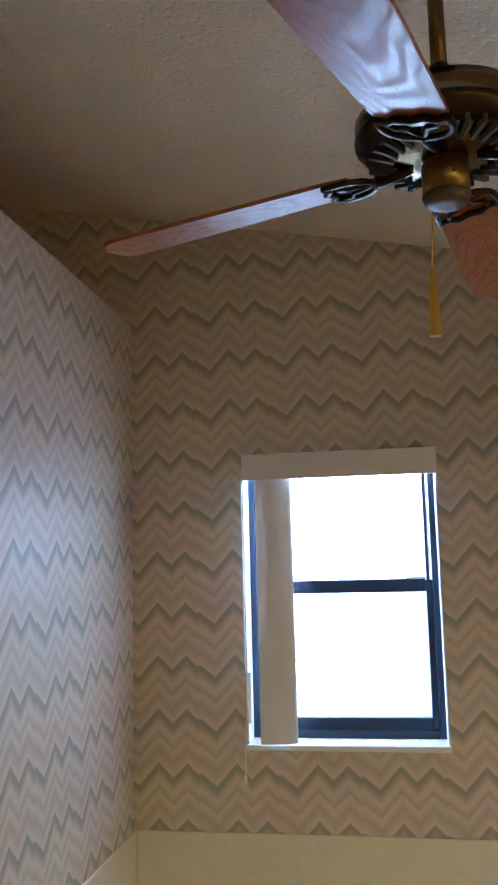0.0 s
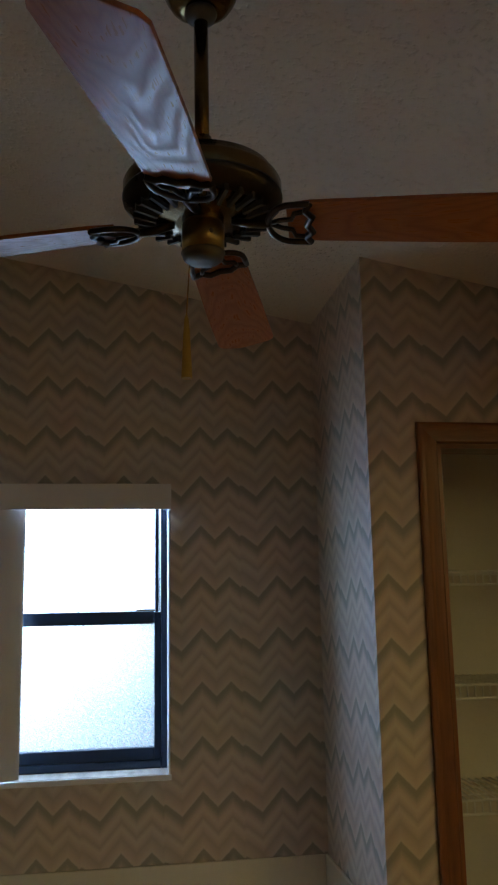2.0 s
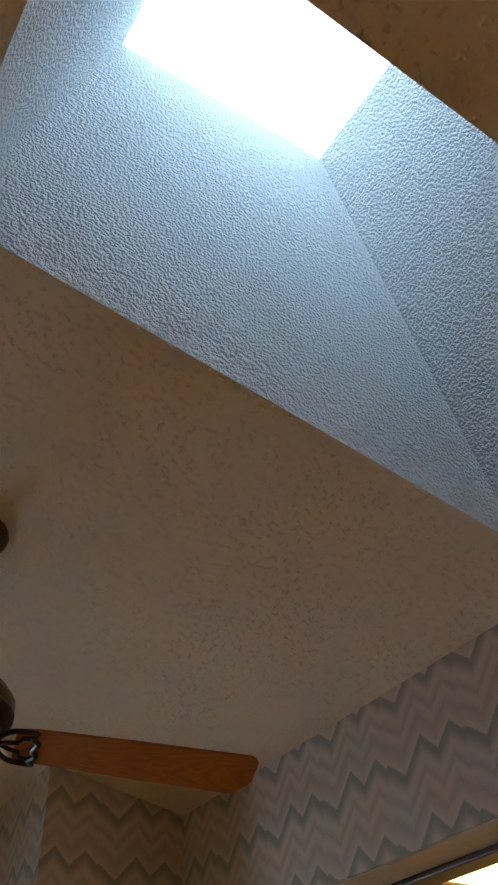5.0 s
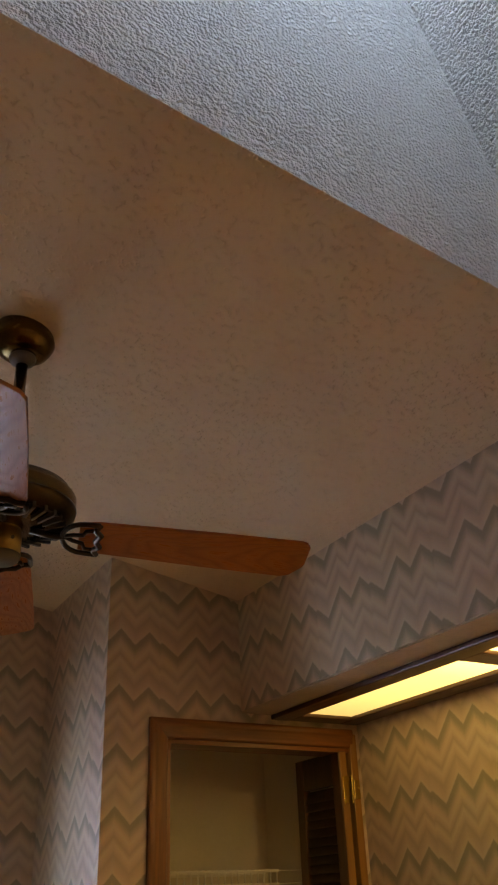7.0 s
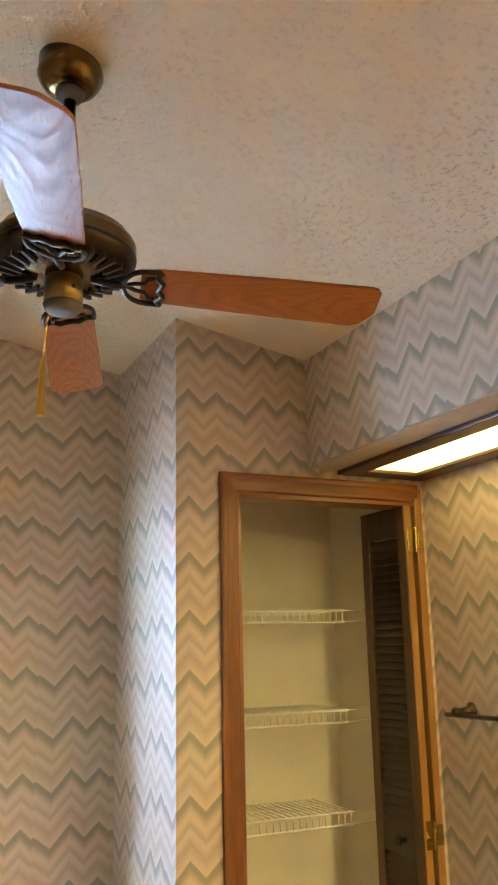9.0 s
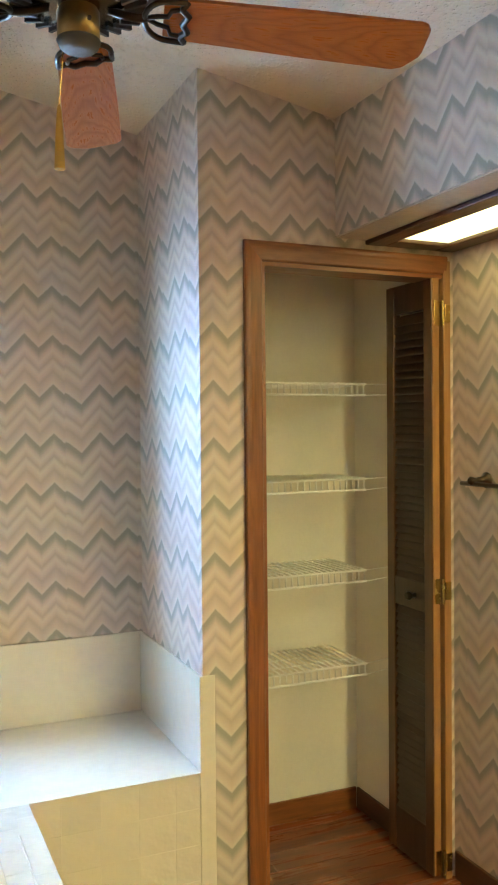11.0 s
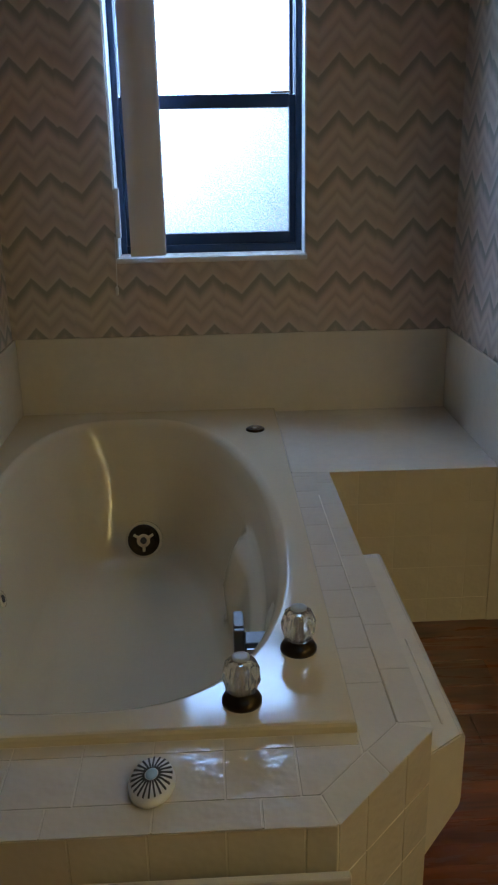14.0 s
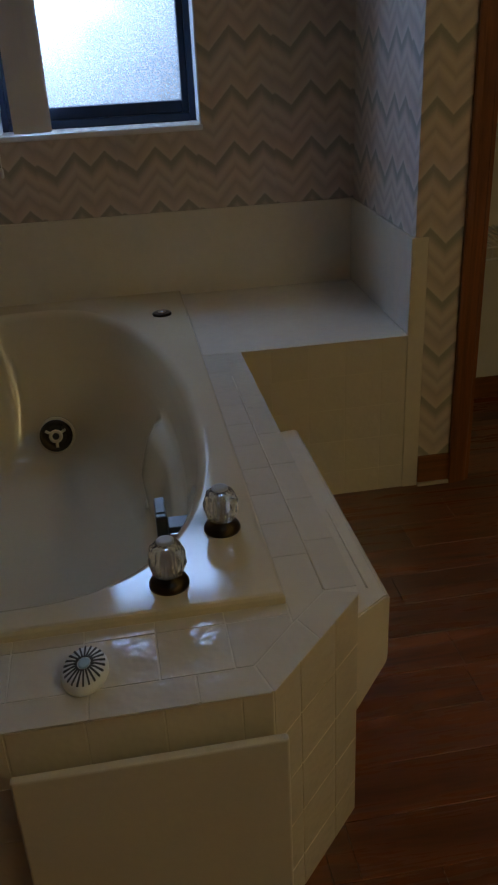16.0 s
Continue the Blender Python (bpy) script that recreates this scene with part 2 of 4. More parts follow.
def part(name, bm, material, parent, label=""):
    ob = new(name, mesh_of(name, bm, material))
    ob.parent = parent
    if label:
        tagged(ob, label)
    return ob


def thing(name, label, category, group="", at=(0, 0, 0)):
    ob = new(name)
    ob.empty_display_size = 0.05
    ob.location = at
    return tagged(ob, label, category, group)


def structure(name, bm, material, label, category):
    return tagged(new(name, mesh_of(name, bm, material)), label, category, kind="structure")


def add_box(bm, x0, x1, y0, y1, z0, z1, top=None):
    """A box; top(x) gives a sloped upper face."""
    t = top or (lambda x: z1)
    v = [bm.verts.new(p) for p in ((x0, y0, z0), (x1, y0, z0), (x1, y1, z0), (x0, y1, z0),
                                   (x0, y0, t(x0)), (x1, y0, t(x1)), (x1, y1, t(x1)), (x0, y1, t(x0)))]
    for f in ((3, 2, 1, 0), (4, 5, 6, 7), (0, 1, 5, 4), (1, 2, 6, 5), (2, 3, 7, 6), (3, 0, 4, 7)):
        bm.faces.new([v[i] for i in f])
    return v


def box(*a, bevel=0.0, seg=2, top=None):
    bm = bmesh.new()
    add_box(bm, *a, top=top)
    if bevel:
        bmesh.ops.bevel(bm, geom=bm.edges[:], offset=bevel, segments=seg, affect="EDGES", profile=0.5)
    return bm


def add_prism(bm, outline, z0, z1):
    lo = [bm.verts.new((x, y, z0)) for x, y in outline]
    hi = [bm.verts.new((x, y, z1)) for x, y in outline]
    n = len(outline)
    bm.faces.new(lo[::-1])
    bm.faces.new(hi)
    for i in range(n):
        bm.faces.new((lo[i], lo[(i + 1) % n], hi[(i + 1) % n], hi[i]))


def prism(outline, z0, z1, bevel=0.0):
    bm = bmesh.new()
    add_prism(bm, outline, z0, z1)
    if bevel:
        bmesh.ops.bevel(bm, geom=bm.edges[:], offset=bevel, segments=2, affect="EDGES", profile=0.5)
    return bm


def smooth(bm):
    for f in bm.faces:
        f.smooth = True
    return bm


def add_lathe(bm, profile, seg=32, centre=(0, 0, 0), m=None):
    """Revolves (radius, height) pairs round z."""
    rings = []
    for r, z in profile:
        ring = [bm.verts.new((r * math.cos(2 * math.pi * i / seg), r * math.sin(2 * math.pi * i / seg), z)) for i in range(seg)]
        rings.append(ring)
    for a, b in zip(rings, rings[1:]):
        for i in range(seg):
            bm.faces.new((a[i], a[(i + 1) % seg], b[(i + 1) % seg], b[i]))
    bm.faces.new(rings[0][::-1])
    bm.faces.new(rings[-1])
    m = m or Matrix.Translation(centre)
    for ring in rings:
        for v in ring:
            v.co = m @ v.co


def lathe(profile, seg=32, centre=(0, 0, 0), m=None):
    bm = bmesh.new()
    add_lathe(bm, profile, seg, centre, m)
    bmesh.ops.recalc_face_normals(bm, faces=bm.faces[:])
    for f in bm.faces:
        f.smooth = len(f.verts) == 4
    return bm


def add_rod(bm, a, b, r, seg=8):
    a, b = Vector(a), Vector(b)
    turn = (b - a).to_track_quat("Z", "Y").to_matrix().to_4x4()
    add_lathe(bm, [(r, 0), (r, (b - a).length)], seg, m=Matrix.Translation(a) @ turn)


def rod(a, b, r, seg=12):
    bm = bmesh.new()
    add_rod(bm, a, b, r, seg)
    return smooth(bm)


# ---- the shell of the room ----
wall = bmesh.new()
TH = 0.24
add_box(wall, X0, WX0, YB, YB + TH, 0, 0, top=lambda x: ceil_z(x) + 0.1)
add_box(wall, WX1, 2.05, YB, YB + TH, 0, 0, top=lambda x: ceil_z(x) + 0.1)
add_box(wall, WX0, WX1, YB, YB + TH, 0, WZ0)
add_box(wall, WX0, WX1, YB, YB + TH, WZ1, 0, top=lambda x: ceil_z(x) + 0.1)
structure("wall_north", wall, PAPER_B, "window wall papered in beige and grey zigzags", "wall")

structure("wall_alcove_return", box(XR, XR + 0.004, YC, YB, 0, 0, top=lambda x: ceil_z(x) + 0.1), PAPER_R, "short return wall papered in beige zigzags", "wall")
wall = bmesh.new()
DX0, DX1, DZ = 1.178, 1.85, 2.04   # closet door opening
add_box(wall, XR + 0.004, DX0, YC, YC + 0.1, 0, 0, top=lambda x: ceil_z(x) + 0.1)
add_box(wall, DX0, DX1, YC, YC + 0.1, DZ, 0, top=lambda x: ceil_z(x) + 0.1)
add_box(wall, DX1, 2.0, YC, YC + 0.1, 0, 0, top=lambda x: ceil_z(x) + 0.1)
structure("wall_closet", wall, PAPER_C, "closet wall papered in beige and grey zigzags", "wall")
structure("wall_tub_side", box(XL - 0.12, XL, 0.95, YB, 0, 2.485, bevel=0.004), PAPER_L, "part-height wall papered in beige zigzags", "wall")
structure("wall_vanity_side", box(XW, XW + 0.11, Y0, YC, 0, 2.45), PAPER_V, "vanity side wall papered in beige zigzags", "wall")
structure("wall_soffit", box(XS, XW, Y0, YC, ZS, 0, top=lambda x: ceil_z(x) + 0.06), PAPER_S, "dropped soffit with zigzag wallpaper", "soffit")
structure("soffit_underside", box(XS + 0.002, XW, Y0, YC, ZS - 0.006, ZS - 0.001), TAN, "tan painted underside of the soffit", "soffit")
# unseen walls that close the room; the darker paper lowers the bounced light
structure("wall_south", box(X0, 2.0, Y0 - 0.1, Y0, 0, 3.2), PAPER_C, "unseen far end wall, given beige zigzag paper to cut bounced light", "wall")
structure("wall_west", box(X0 - 0.1, X0, Y0, YB + TH, 0, 3.25), PAPER_S, "unseen end wall, given beige zigzag paper to cut bounced light", "wall")
bm = bmesh.new()
for cx0, cx1, cy0, cy1 in ((X0, HX0, Y0, YB), (HX1, 2.05, Y0, YB), (HX0, HX1, Y0, HY0), (HX0, HX1, HY1, YB)):
    v = add_box(bm, cx0, cx1, cy0, cy1, 0, 0, top=lambda x: ceil_z(x) + 0.08)
    for p in v[:4]:
        p.co.z = ceil_z(p.co.x)
structure("ceiling", bm, CEILING, "sloping ceiling with sprayed beige texture", "ceiling")

# skylight well: walls that lean in to the smaller glazing above
GX0, GX1, GY0, GY1, GZ = 0.36, 0.92, 0.20, 0.745, 3.60
bm = bmesh.new()
low = [(HX0, HY0), (HX1, HY0), (HX1, HY1), (HX0, HY1)]
high = [(GX0, GY0), (GX1, GY0), (GX1, GY1), (GX0, GY1)]
lo = [bm.verts.new((x, y, ceil_z(x) + 0.001)) for x, y in low]
hi = [bm.verts.new((x, y, GZ)) for x, y in high]
lo2 = [bm.verts.new((x + 0.05 * sx, y + 0.05 * sy, ceil_z(x) + 0.03)) for (x, y), (sx, sy) in zip(low, ((-1, -1), (1, -1), (1, 1), (-1, 1)))]
hi2 = [bm.verts.new((x + 0.05 * sx, y + 0.05 * sy, GZ)) for (x, y), (sx, sy) in zip(high, ((-1, -1), (1, -1), (1, 1), (-1, 1)))]
for i in range(4):
    j = (i + 1) % 4
    bm.faces.new((lo[j], lo[i], hi[i], hi[j]))
    bm.faces.new((lo2[i], lo2[j], hi2[j], hi2[i]))
    bm.faces.new((hi[i], hi2[i], hi2[j], hi[j]))
    bm.faces.new((lo[i], lo[j], lo2[j], lo2[i]))
structure("skylight_well", bm, SHAFT, "white sprayed skylight well lit by daylight", "skylight")
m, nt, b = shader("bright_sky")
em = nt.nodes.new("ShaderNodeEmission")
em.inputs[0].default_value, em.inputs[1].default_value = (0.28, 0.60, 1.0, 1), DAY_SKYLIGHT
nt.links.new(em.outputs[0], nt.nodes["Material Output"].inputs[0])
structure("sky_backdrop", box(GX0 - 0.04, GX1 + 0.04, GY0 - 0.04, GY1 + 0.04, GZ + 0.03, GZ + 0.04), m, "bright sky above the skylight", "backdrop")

structure("floor_base", box(X0, 2.05, Y0, YB, -0.06, -0.006), GROUT, "dark subfloor under the planks", "floor")


def add_tube(bm, pts, r, seg=8, closed=False):
    """A tube swept along points."""
    pts = [Vector(p) for p in pts]
    n = len(pts)
    rings = []
    for i, p in enumerate(pts):
        a = pts[(i - 1) % n] if closed or i else p
        b = pts[(i + 1) % n] if closed or i < n - 1 else p
        d = (b - a).normalized()
        up = Vector((0, 0, 1)) if abs(d.z) < 0.9 else Vector((1, 0, 0))
        s = d.cross(up).normalized()
        t = s.cross(d)
        rings.append([bm.verts.new(p + r * (math.cos(q) * s + math.sin(q) * t)) for q in (2 * math.pi * k / seg for k in range(seg))])
    pairs = list(zip(rings, rings[1:])) + ([(rings[-1], rings[0])] if closed else [])
    for a, b in pairs:
        for k in range(seg):
            f = bm.faces.new((a[k], a[(k + 1) % seg], b[(k + 1) % seg], b[k]))
            f.smooth = True
    if not closed:
        bm.faces.new(rings[0][::-1])
        bm.faces.new(rings[-1])


def rooted(parent):
    """Returns a part-maker whose meshes are given in world places."""
    def make(name, bm, material, label="", under=None):
        ob = part(name, bm, material, under or parent, label)
        at = parent.location.copy()
        ob.location = (0, 0, 0) if under else -at
        return ob
    return make


# closet lining
structure("closet_back", box(1.10, 1.86, 2.97, 2.999, 0, 2.42), CREAM, "cream painted closet back", "wall")
structure("closet_side", box(1.86, 1.889, YC + 0.1, 2.97, 0, 2.42), CREAM, "cream painted closet side", "wall")
structure("closet_side_inner", box(XR + 0.004, 1.10, YC + 0.1, 2.97, 0, 2.42), CREAM, "cream painted closet side", "wall")
structure("closet_ceiling", box(1.10, 1.86, YC + 0.1, 2.97, 2.38, 2.40), CREAM, "cream closet ceiling", "ceiling")

# tub platform
FY = 1.018
RX, RY = 0.356, 1.212       # outer corner of the bathtub rim
SIDE = (0.467 - 0.480) / (YC - 1.213)


def deck_x(y):
    """The platform's long side, which leans in a little towards the window."""
    return 0.480 + SIDE * (y - 1.213)


deck_outline = [(XL, FY), (0.297, FY), (0.480, 1.213), (deck_x(YC), YC), (XR, YC), (XR, YB - 0.002), (RX, YB - 0.002), (RX, RY), (XL, RY)]
platform = structure("tub_platform", prism(deck_outline, 0, ZD - 0.0012), GROUT, "ivory tiled platform round the bathtub", "tub platform")
SLAB = surface("smooth_ivory_tile", (0.77, 0.69, 0.55), 0.22, vary=0.05, scale=5, grain=40, bump=0.06, coat=0.25, where="position")
part("deck_slab", prism([(RX + 0.004, YC + 0.004), (deck_x(YC) + 0.003, YC - 0.002), (XR, YC - 0.004), (XR, YB - 0.004), (RX + 0.004, YB - 0.004)], ZD - 0.004, ZD + 0.0003, 0.001), SLAB, platform)
upstand = structure("tile_upstand", box(XL + 0.012, XR - 0.012, YB - 0.012, YB - 0.001, ZD, ZT, bevel=0.003), SLAB, "ivory tile upstand behind the bathtub", "trim")
part("side_upstand", box(XR - 0.012, XR - 0.001, YC - 0.006, YB - 0.001, ZD, ZT, bevel=0.003), SLAB, upstand)
part("side_upstand", box(XL + 0.001, XL + 0.012, 0.97, YB - 0.001, ZD, ZT, bevel=0.003), SLAB, upstand)
part("edge_strip", box(XR - 0.012, 1.018, YC - 0.004, YC - 0.001, 0, ZT, bevel=0.003), SLAB, upstand)

# side ledge of the platform, with its underside cut back
bm = bmesh.new()
sect = [(0.462, 0.462), (0.546, 0.458), (0.556, 0.448), (0.556, 0.31), (0.552, 0.30), (0.479, 0.245)]
ends = []
for far in (0, 1):
    ends.append([bm.verts.new((x - (0.012 if far and x > 0.5 else 0), (1.955 if x > 0.5 else 1.935) if far else 1.213 + (x - 0.480) * 0.75, z)) for x, z in sect])
for i in range(len(sect)):
    j = (i + 1) % len(sect)
    bm.faces.new((ends[0][i], ends[0][j], ends[1][j], ends[1][i]))
bm.faces.new(ends[0][::-1])
bm.faces.new(ends[1])
bmesh.ops.recalc_face_normals(bm, faces=bm.faces[:])
bmesh.ops.bevel(bm, geom=bm.edges[:], offset=0.003, segments=2, affect="EDGES")
part("side_ledge", bm, SLAB, platform)

# bathtub
def rim_point(a, hw, hl):
    """The basin's outline: boxy on the wall side, a long arc on the room side."""
    c, s = math.cos(a), math.sin(a)
    n = (2.0 if c > 0 else 3.6) if s > 0 else (2.6 if c > 0 else 3.4)
    end = hl + 0.17 if s > 0 else hl - 0.084
    return TX + hw * math.copysign(abs(c) ** (2 / n), c), TY + end * math.copysign(abs(s) ** (2 / n), s)


TX, TY = -0.094, 1.95
def ease(q):
    q = max(0.0, min(1.0, q))
    return q * q * (3 - 2 * q)


RIM = 0.532
tub = thing("bathtub", "ivory acrylic whirlpool bathtub set in a tiled platform", "bathtub", at=(TX, TY, 0))
tub_part = rooted(tub)
bm = bmesh.new()
N = 144
levels = [(0.395, 0.770, RIM), (0.386, 0.761, RIM - 0.003), (0.378, 0.754, RIM - 0.009), (0.371, 0.747, RIM - 0.020), (0.360, 0.735, RIM - 0.06), (0.345, 0.712, 0.425), (0.341, 0.707, 0.408), (0.339, 0.704, 0.400), (0.337, 0.702, 0.392), (0.333, 0.695, 0.37), (0.305, 0.655, 0.27), (0.285, 0.615, 0.17), (0.262, 0.575, 0.118), (0.225, 0.53, 0.094), (0.10, 0.35, 0.088)]
rings = []
for hw, hl, z in levels:
    ring = []
    for i in range(N):
        x, y = rim_point(2 * math.pi * i / N, hw, hl)
        # the moulded arm rest steps in from the room side below its flat top
        if x > TX and 0.1 < z < 0.405:
            reach = (0.030 * ease((y - 1.36) / 0.25) + 0.022 * ease((y - 1.98) / 0.18)) * ease((2.27 - y) / 0.09)
            step = {0.400: 0.25, 0.392: 0.8}.get(z, 1.0)
            x -= reach * step * min(1.0, (z - 0.09) / 0.18)
        ring.append(bm.verts.new((x, y, z)))
    rings.append(ring)
outer = []
for i in range(N):
    x, y = rim_point(2 * math.pi * i / N, 0.4, 0.8)
    d = Vector((x - TX, y - TY))
    k = min((RX - TX) / max(1e-6, d.x) if d.x > 0 else (TX - XL) / max(1e-6, -d.x), (TY - RY) / max(1e-6, -d.y) if d.y < 0 else 1.036 / max(1e-6, d.y))
    outer.append((TX + d.x * k, TY + d.y * k))
for cx, cy in ((RX, RY), (RX, TY + 1.036), (XL, TY + 1.036), (XL, RY)):
    i = min(range(N), key=lambda q: (outer[q][0] - cx) ** 2 + (outer[q][1] - cy) ** 2)
    outer[i] = (cx, cy)
lip = [bm.verts.new((TX + (x - TX) * 0.985, TY + (y - TY) * 0.991, RIM)) for x, y in outer]
roll = [bm.verts.new((TX + (x - TX) * 0.995, TY + (y - TY) * 0.997, RIM - 0.002)) for x, y in outer]
edge = [bm.verts.new((x, y, RIM - 0.008)) for x, y in outer]
low = [bm.verts.new((x, y, 0.05)) for x, y in outer]
for a, b in [(low, edge), (edge, roll), (roll, lip), (lip, rings[0])] + list(zip(rings, rings[1:])):
    for i in range(N):
        f = bm.faces.new((a[i], a[(i + 1) % N], b[(i + 1) % N], b[i]))
        f.smooth = a in rings
bm.faces.new(rings[-1])
tub_part("shell", bm, ACRYLIC)


def jet(x, y, z, turn):
    m = Matrix.Translation((x, y, z)) @ turn
    base = tub_part("jet", lathe([(0.060, -0.02), (0.060, -0.002), (0.057, 0.0), (0.050, 0.001)], 32, m=m), ACRYLIC, "ivory jet flange")
    tub_part("jet_ring", lathe([(0.052, -0.002), (0.052, 0.009), (0.040, 0.013), (0.034, 0.004)], 32, m=m), DARK_METAL, "dark bronze jet ring", base)
    tub_part("jet_nozzle", lathe([(0.020, 0.0), (0.022, 0.018), (0.013, 0.020), (0.011, 0.010)], 24, m=m), ACRYLIC, "ivory jet nozzle", base)
    tub_part("jet_hole", lathe([(0.0105, 0.012), (0.0105, 0.0205), (0.008, 0.0208)], 20, m=m), SLOT, "dark nozzle opening", base)
    for k in range(3):
        bm = bmesh.new()
        q = m @ Matrix.Rotation(radians(120 * k + 30), 4, "Z")
        add_rod(bm, q @ Vector((0.018, 0, 0.010)), q @ Vector((0.037, 0, 0.009)), 0.005, 8)
        tub_part("jet_vane", bm, ACRYLIC, "", base)


jet(-0.106, 2.630, 0.196, Matrix.Rotation(radians(74), 4, "X"))
jet(-0.432, 2.02, 0.33, Matrix.Rotation(radians(74), 4, "Y"))
tub_part("overflow_plate", lathe([(0.052, -0.012), (0.052, 0.004), (0.044, 0.009), (0.01, 0.011)], 32, m=Matrix.Translation((-0.090, 1.292, 0.459)) @ Matrix.Rotation(radians(-72), 4, "X")), DARK_METAL, "dark bronze overflow plate")
m = Matrix.Translation((0.273, 2.734, RIM))
btn = tub_part("air_button", lathe([(0.031, 0), (0.031, 0.004), (0.027, 0.007), (0.02, 0.006)], 32, m=m), DARK_METAL, "dark bronze air switch")
tub_part("button_cap", lathe([(0.013, 0.004), (0.013, 0.010), (0.006, 0.012)], 24, m=m), CHROME, "chrome button", btn)

# faucet: spout on the inner side and two faceted handles on the rim
faucet = thing("tub_faucet", "chrome waterfall spout on the bathtub's inner side", "faucet", at=(0.2, 1.61, 0.45))
fp = rooted(faucet)
fp("spout", box(0.166, 0.190, 1.640, 1.720, 0.375, 0.445, bevel=0.003), NICKEL)
fp("spout_top", box(0.168, 0.188, 1.655, 1.718, 0.4452, 0.448, bevel=0.001), NICKEL, "brushed metal top plate")
fp("spout_plate", box(0.189, 0.262, 1.615, 1.665, 0.378, 0.430, bevel=0.004), NICKEL)
for k in range(3):
    fp("spout_fin", box(0.192, 0.214, 1.605 - 0.004 * k, 1.609 - 0.004 * k, 0.385 + 0.017 * k, 0.393 + 0.017 * k, bevel=0.001), CHROME)
knob = thing("faucet_handle", "clear faceted acrylic tap handle on a dark bronze base", "tap handle", "tap handles on the bathtub rim", (0.283, 1.431, RIM))
part("escutcheon", lathe([(0.034, 0), (0.034, 0.006), (0.029, 0.014), (0.016, 0.017), (0.014, 0.022)], 32), DARK_METAL, knob, "dark bronze escutcheon")
bm = bmesh.new()
prof = [(0.016, 0.018), (0.027, 0.026), (0.033, 0.044), (0.033, 0.058), (0.027, 0.076), (0.016, 0.085)]
seg = 12
rr = [[bm.verts.new(((r * (1.0 if (i + k) % 2 else 0.95)) * math.cos(2 * math.pi * i / seg), (r * (1.0 if (i + k) % 2 else 0.95)) * math.sin(2 * math.pi * i / seg), z)) for i in range(seg)] for k, (r, z) in enumerate(prof)]
for a, b in zip(rr, rr[1:]):
    for i in range(seg):
        j = (i + 1) % seg
        bm.faces.new((a[i], a[j], b[j]))
        bm.faces.new((a[i], b[j], b[i]))
bm.faces.new(rr[0][::-1])
bm.faces.new(rr[-1])
part("handle", bm, CRYSTAL, knob, "clear faceted acrylic handle")
part("stem", lathe([(0.012, 0.014), (0.007, 0.03), (0.007, 0.06), (0.003, 0.066)], 16), CHROME, knob)
part("cap", lathe([(0.015, 0.0845), (0.015, 0.0875), (0.010, 0.089)], 24), surface("grey_plastic_cap", (0.42, 0.43, 0.42), 0.4), knob, "grey plastic cap")
copy_thing(knob, pose(0.172, 1.281, RIM, 0, 0, 17))

# slotted white plastic cover lying on the deck
cover = thing("plastic_cover", "oval white slotted plastic cover lying on the tiles", "plastic cover", at=(0.031, 1.108, ZD))
sq = Matrix.Rotation(radians(-8), 4, "Z") @ Matrix.Diagonal((1.0, 1.42, 1.0, 1.0))
part("cover_body", lathe([(0.030, 0.0), (0.0345, 0.004), (0.0345, 0.010), (0.030, 0.018), (0.018, 0.0225), (0.006, 0.0235)], 40, m=sq), WHITE, cover)
for k in range(22):
    q = sq @ Matrix.Rotation(2 * math.pi * k / 22, 4, "Z")
    bm = box(0.0100, 0.0305, -0.0013, 0.0013, 0.0162, 0.0200)
    for vv in bm.verts:
        vv.co.z += 0.0048 if vv.co.x < 0.02 else -0.0005
        vv.co = q @ vv.co
    part("slot", bm, SLOT, cover)
part("badge", lathe([(0.0085, 0.0225), (0.0085, 0.0245), (0.006, 0.025)], 24, m=sq), surface("pale_blue_plastic", (0.42, 0.60, 0.66), 0.35), cover, "pale blue round badge")

# window
win = tagged(new("window_1"), "single-hung window in a dark bronze aluminium frame tinted with glare blue, frosted panes", "window", kind="structure")
win.location = (0.15, 3.12, 1.07)
wp_ = rooted(win)
fy0, fy1 = 3.10, 3.16
wp_("window_frame", box(WX0, WX0 + 0.026, fy0, fy1, WZ0, WZ1, bevel=0.003), GLARE_FRAME)
wp_("window_frame", box(WX1 - 0.026, WX1, fy0, fy1, WZ0, WZ1, bevel=0.003), GLARE_FRAME)
wp_("window_frame", box(WX0 + 0.026, WX1 - 0.026, fy0, fy1, WZ0, WZ0 + 0.026, bevel=0.003), GLARE_FRAME)
wp_("window_frame", box(WX0 + 0.026, WX1 - 0.026, fy0, fy1, WZ1 - 0.03, WZ1, bevel=0.003), GLARE_FRAME)
for x0, x1 in ((WX0 + 0.026, WX0 + 0.048), (WX1 - 0.048, WX1 - 0.026)):
    wp_("lower_stile", box(x0, x1, fy0 + 0.012, fy1 - 0.01, WZ0 + 0.026, 1.578, bevel=0.003), GLARE_FRAME)
    wp_("upper_stile", box(x0 + 0.003, x1 - 0.006, fy0 + 0.030, fy1 - 0.004, 1.578, WZ1 - 0.03, bevel=0.003), GLARE_FRAME)
wp_("bottom_rail", box(WX0 + 0.048, WX1 - 0.048, fy0 + 0.012, fy1 - 0.01, WZ0 + 0.026, WZ0 + 0.064, bevel=0.003), GLARE_FRAME)
wp_("meeting_rail", box(WX0 + 0.048, WX1 - 0.048, fy0 + 0.008, fy1 - 0.01, 1.538, 1.582, bevel=0.004), GLARE_FRAME)
wp_("sash_latch", box(0.36, 0.425, fy0 - 0.004, fy0 + 0.01, 1.582, 1.588, bevel=0.001), CHROME, "thin bright latch strip")
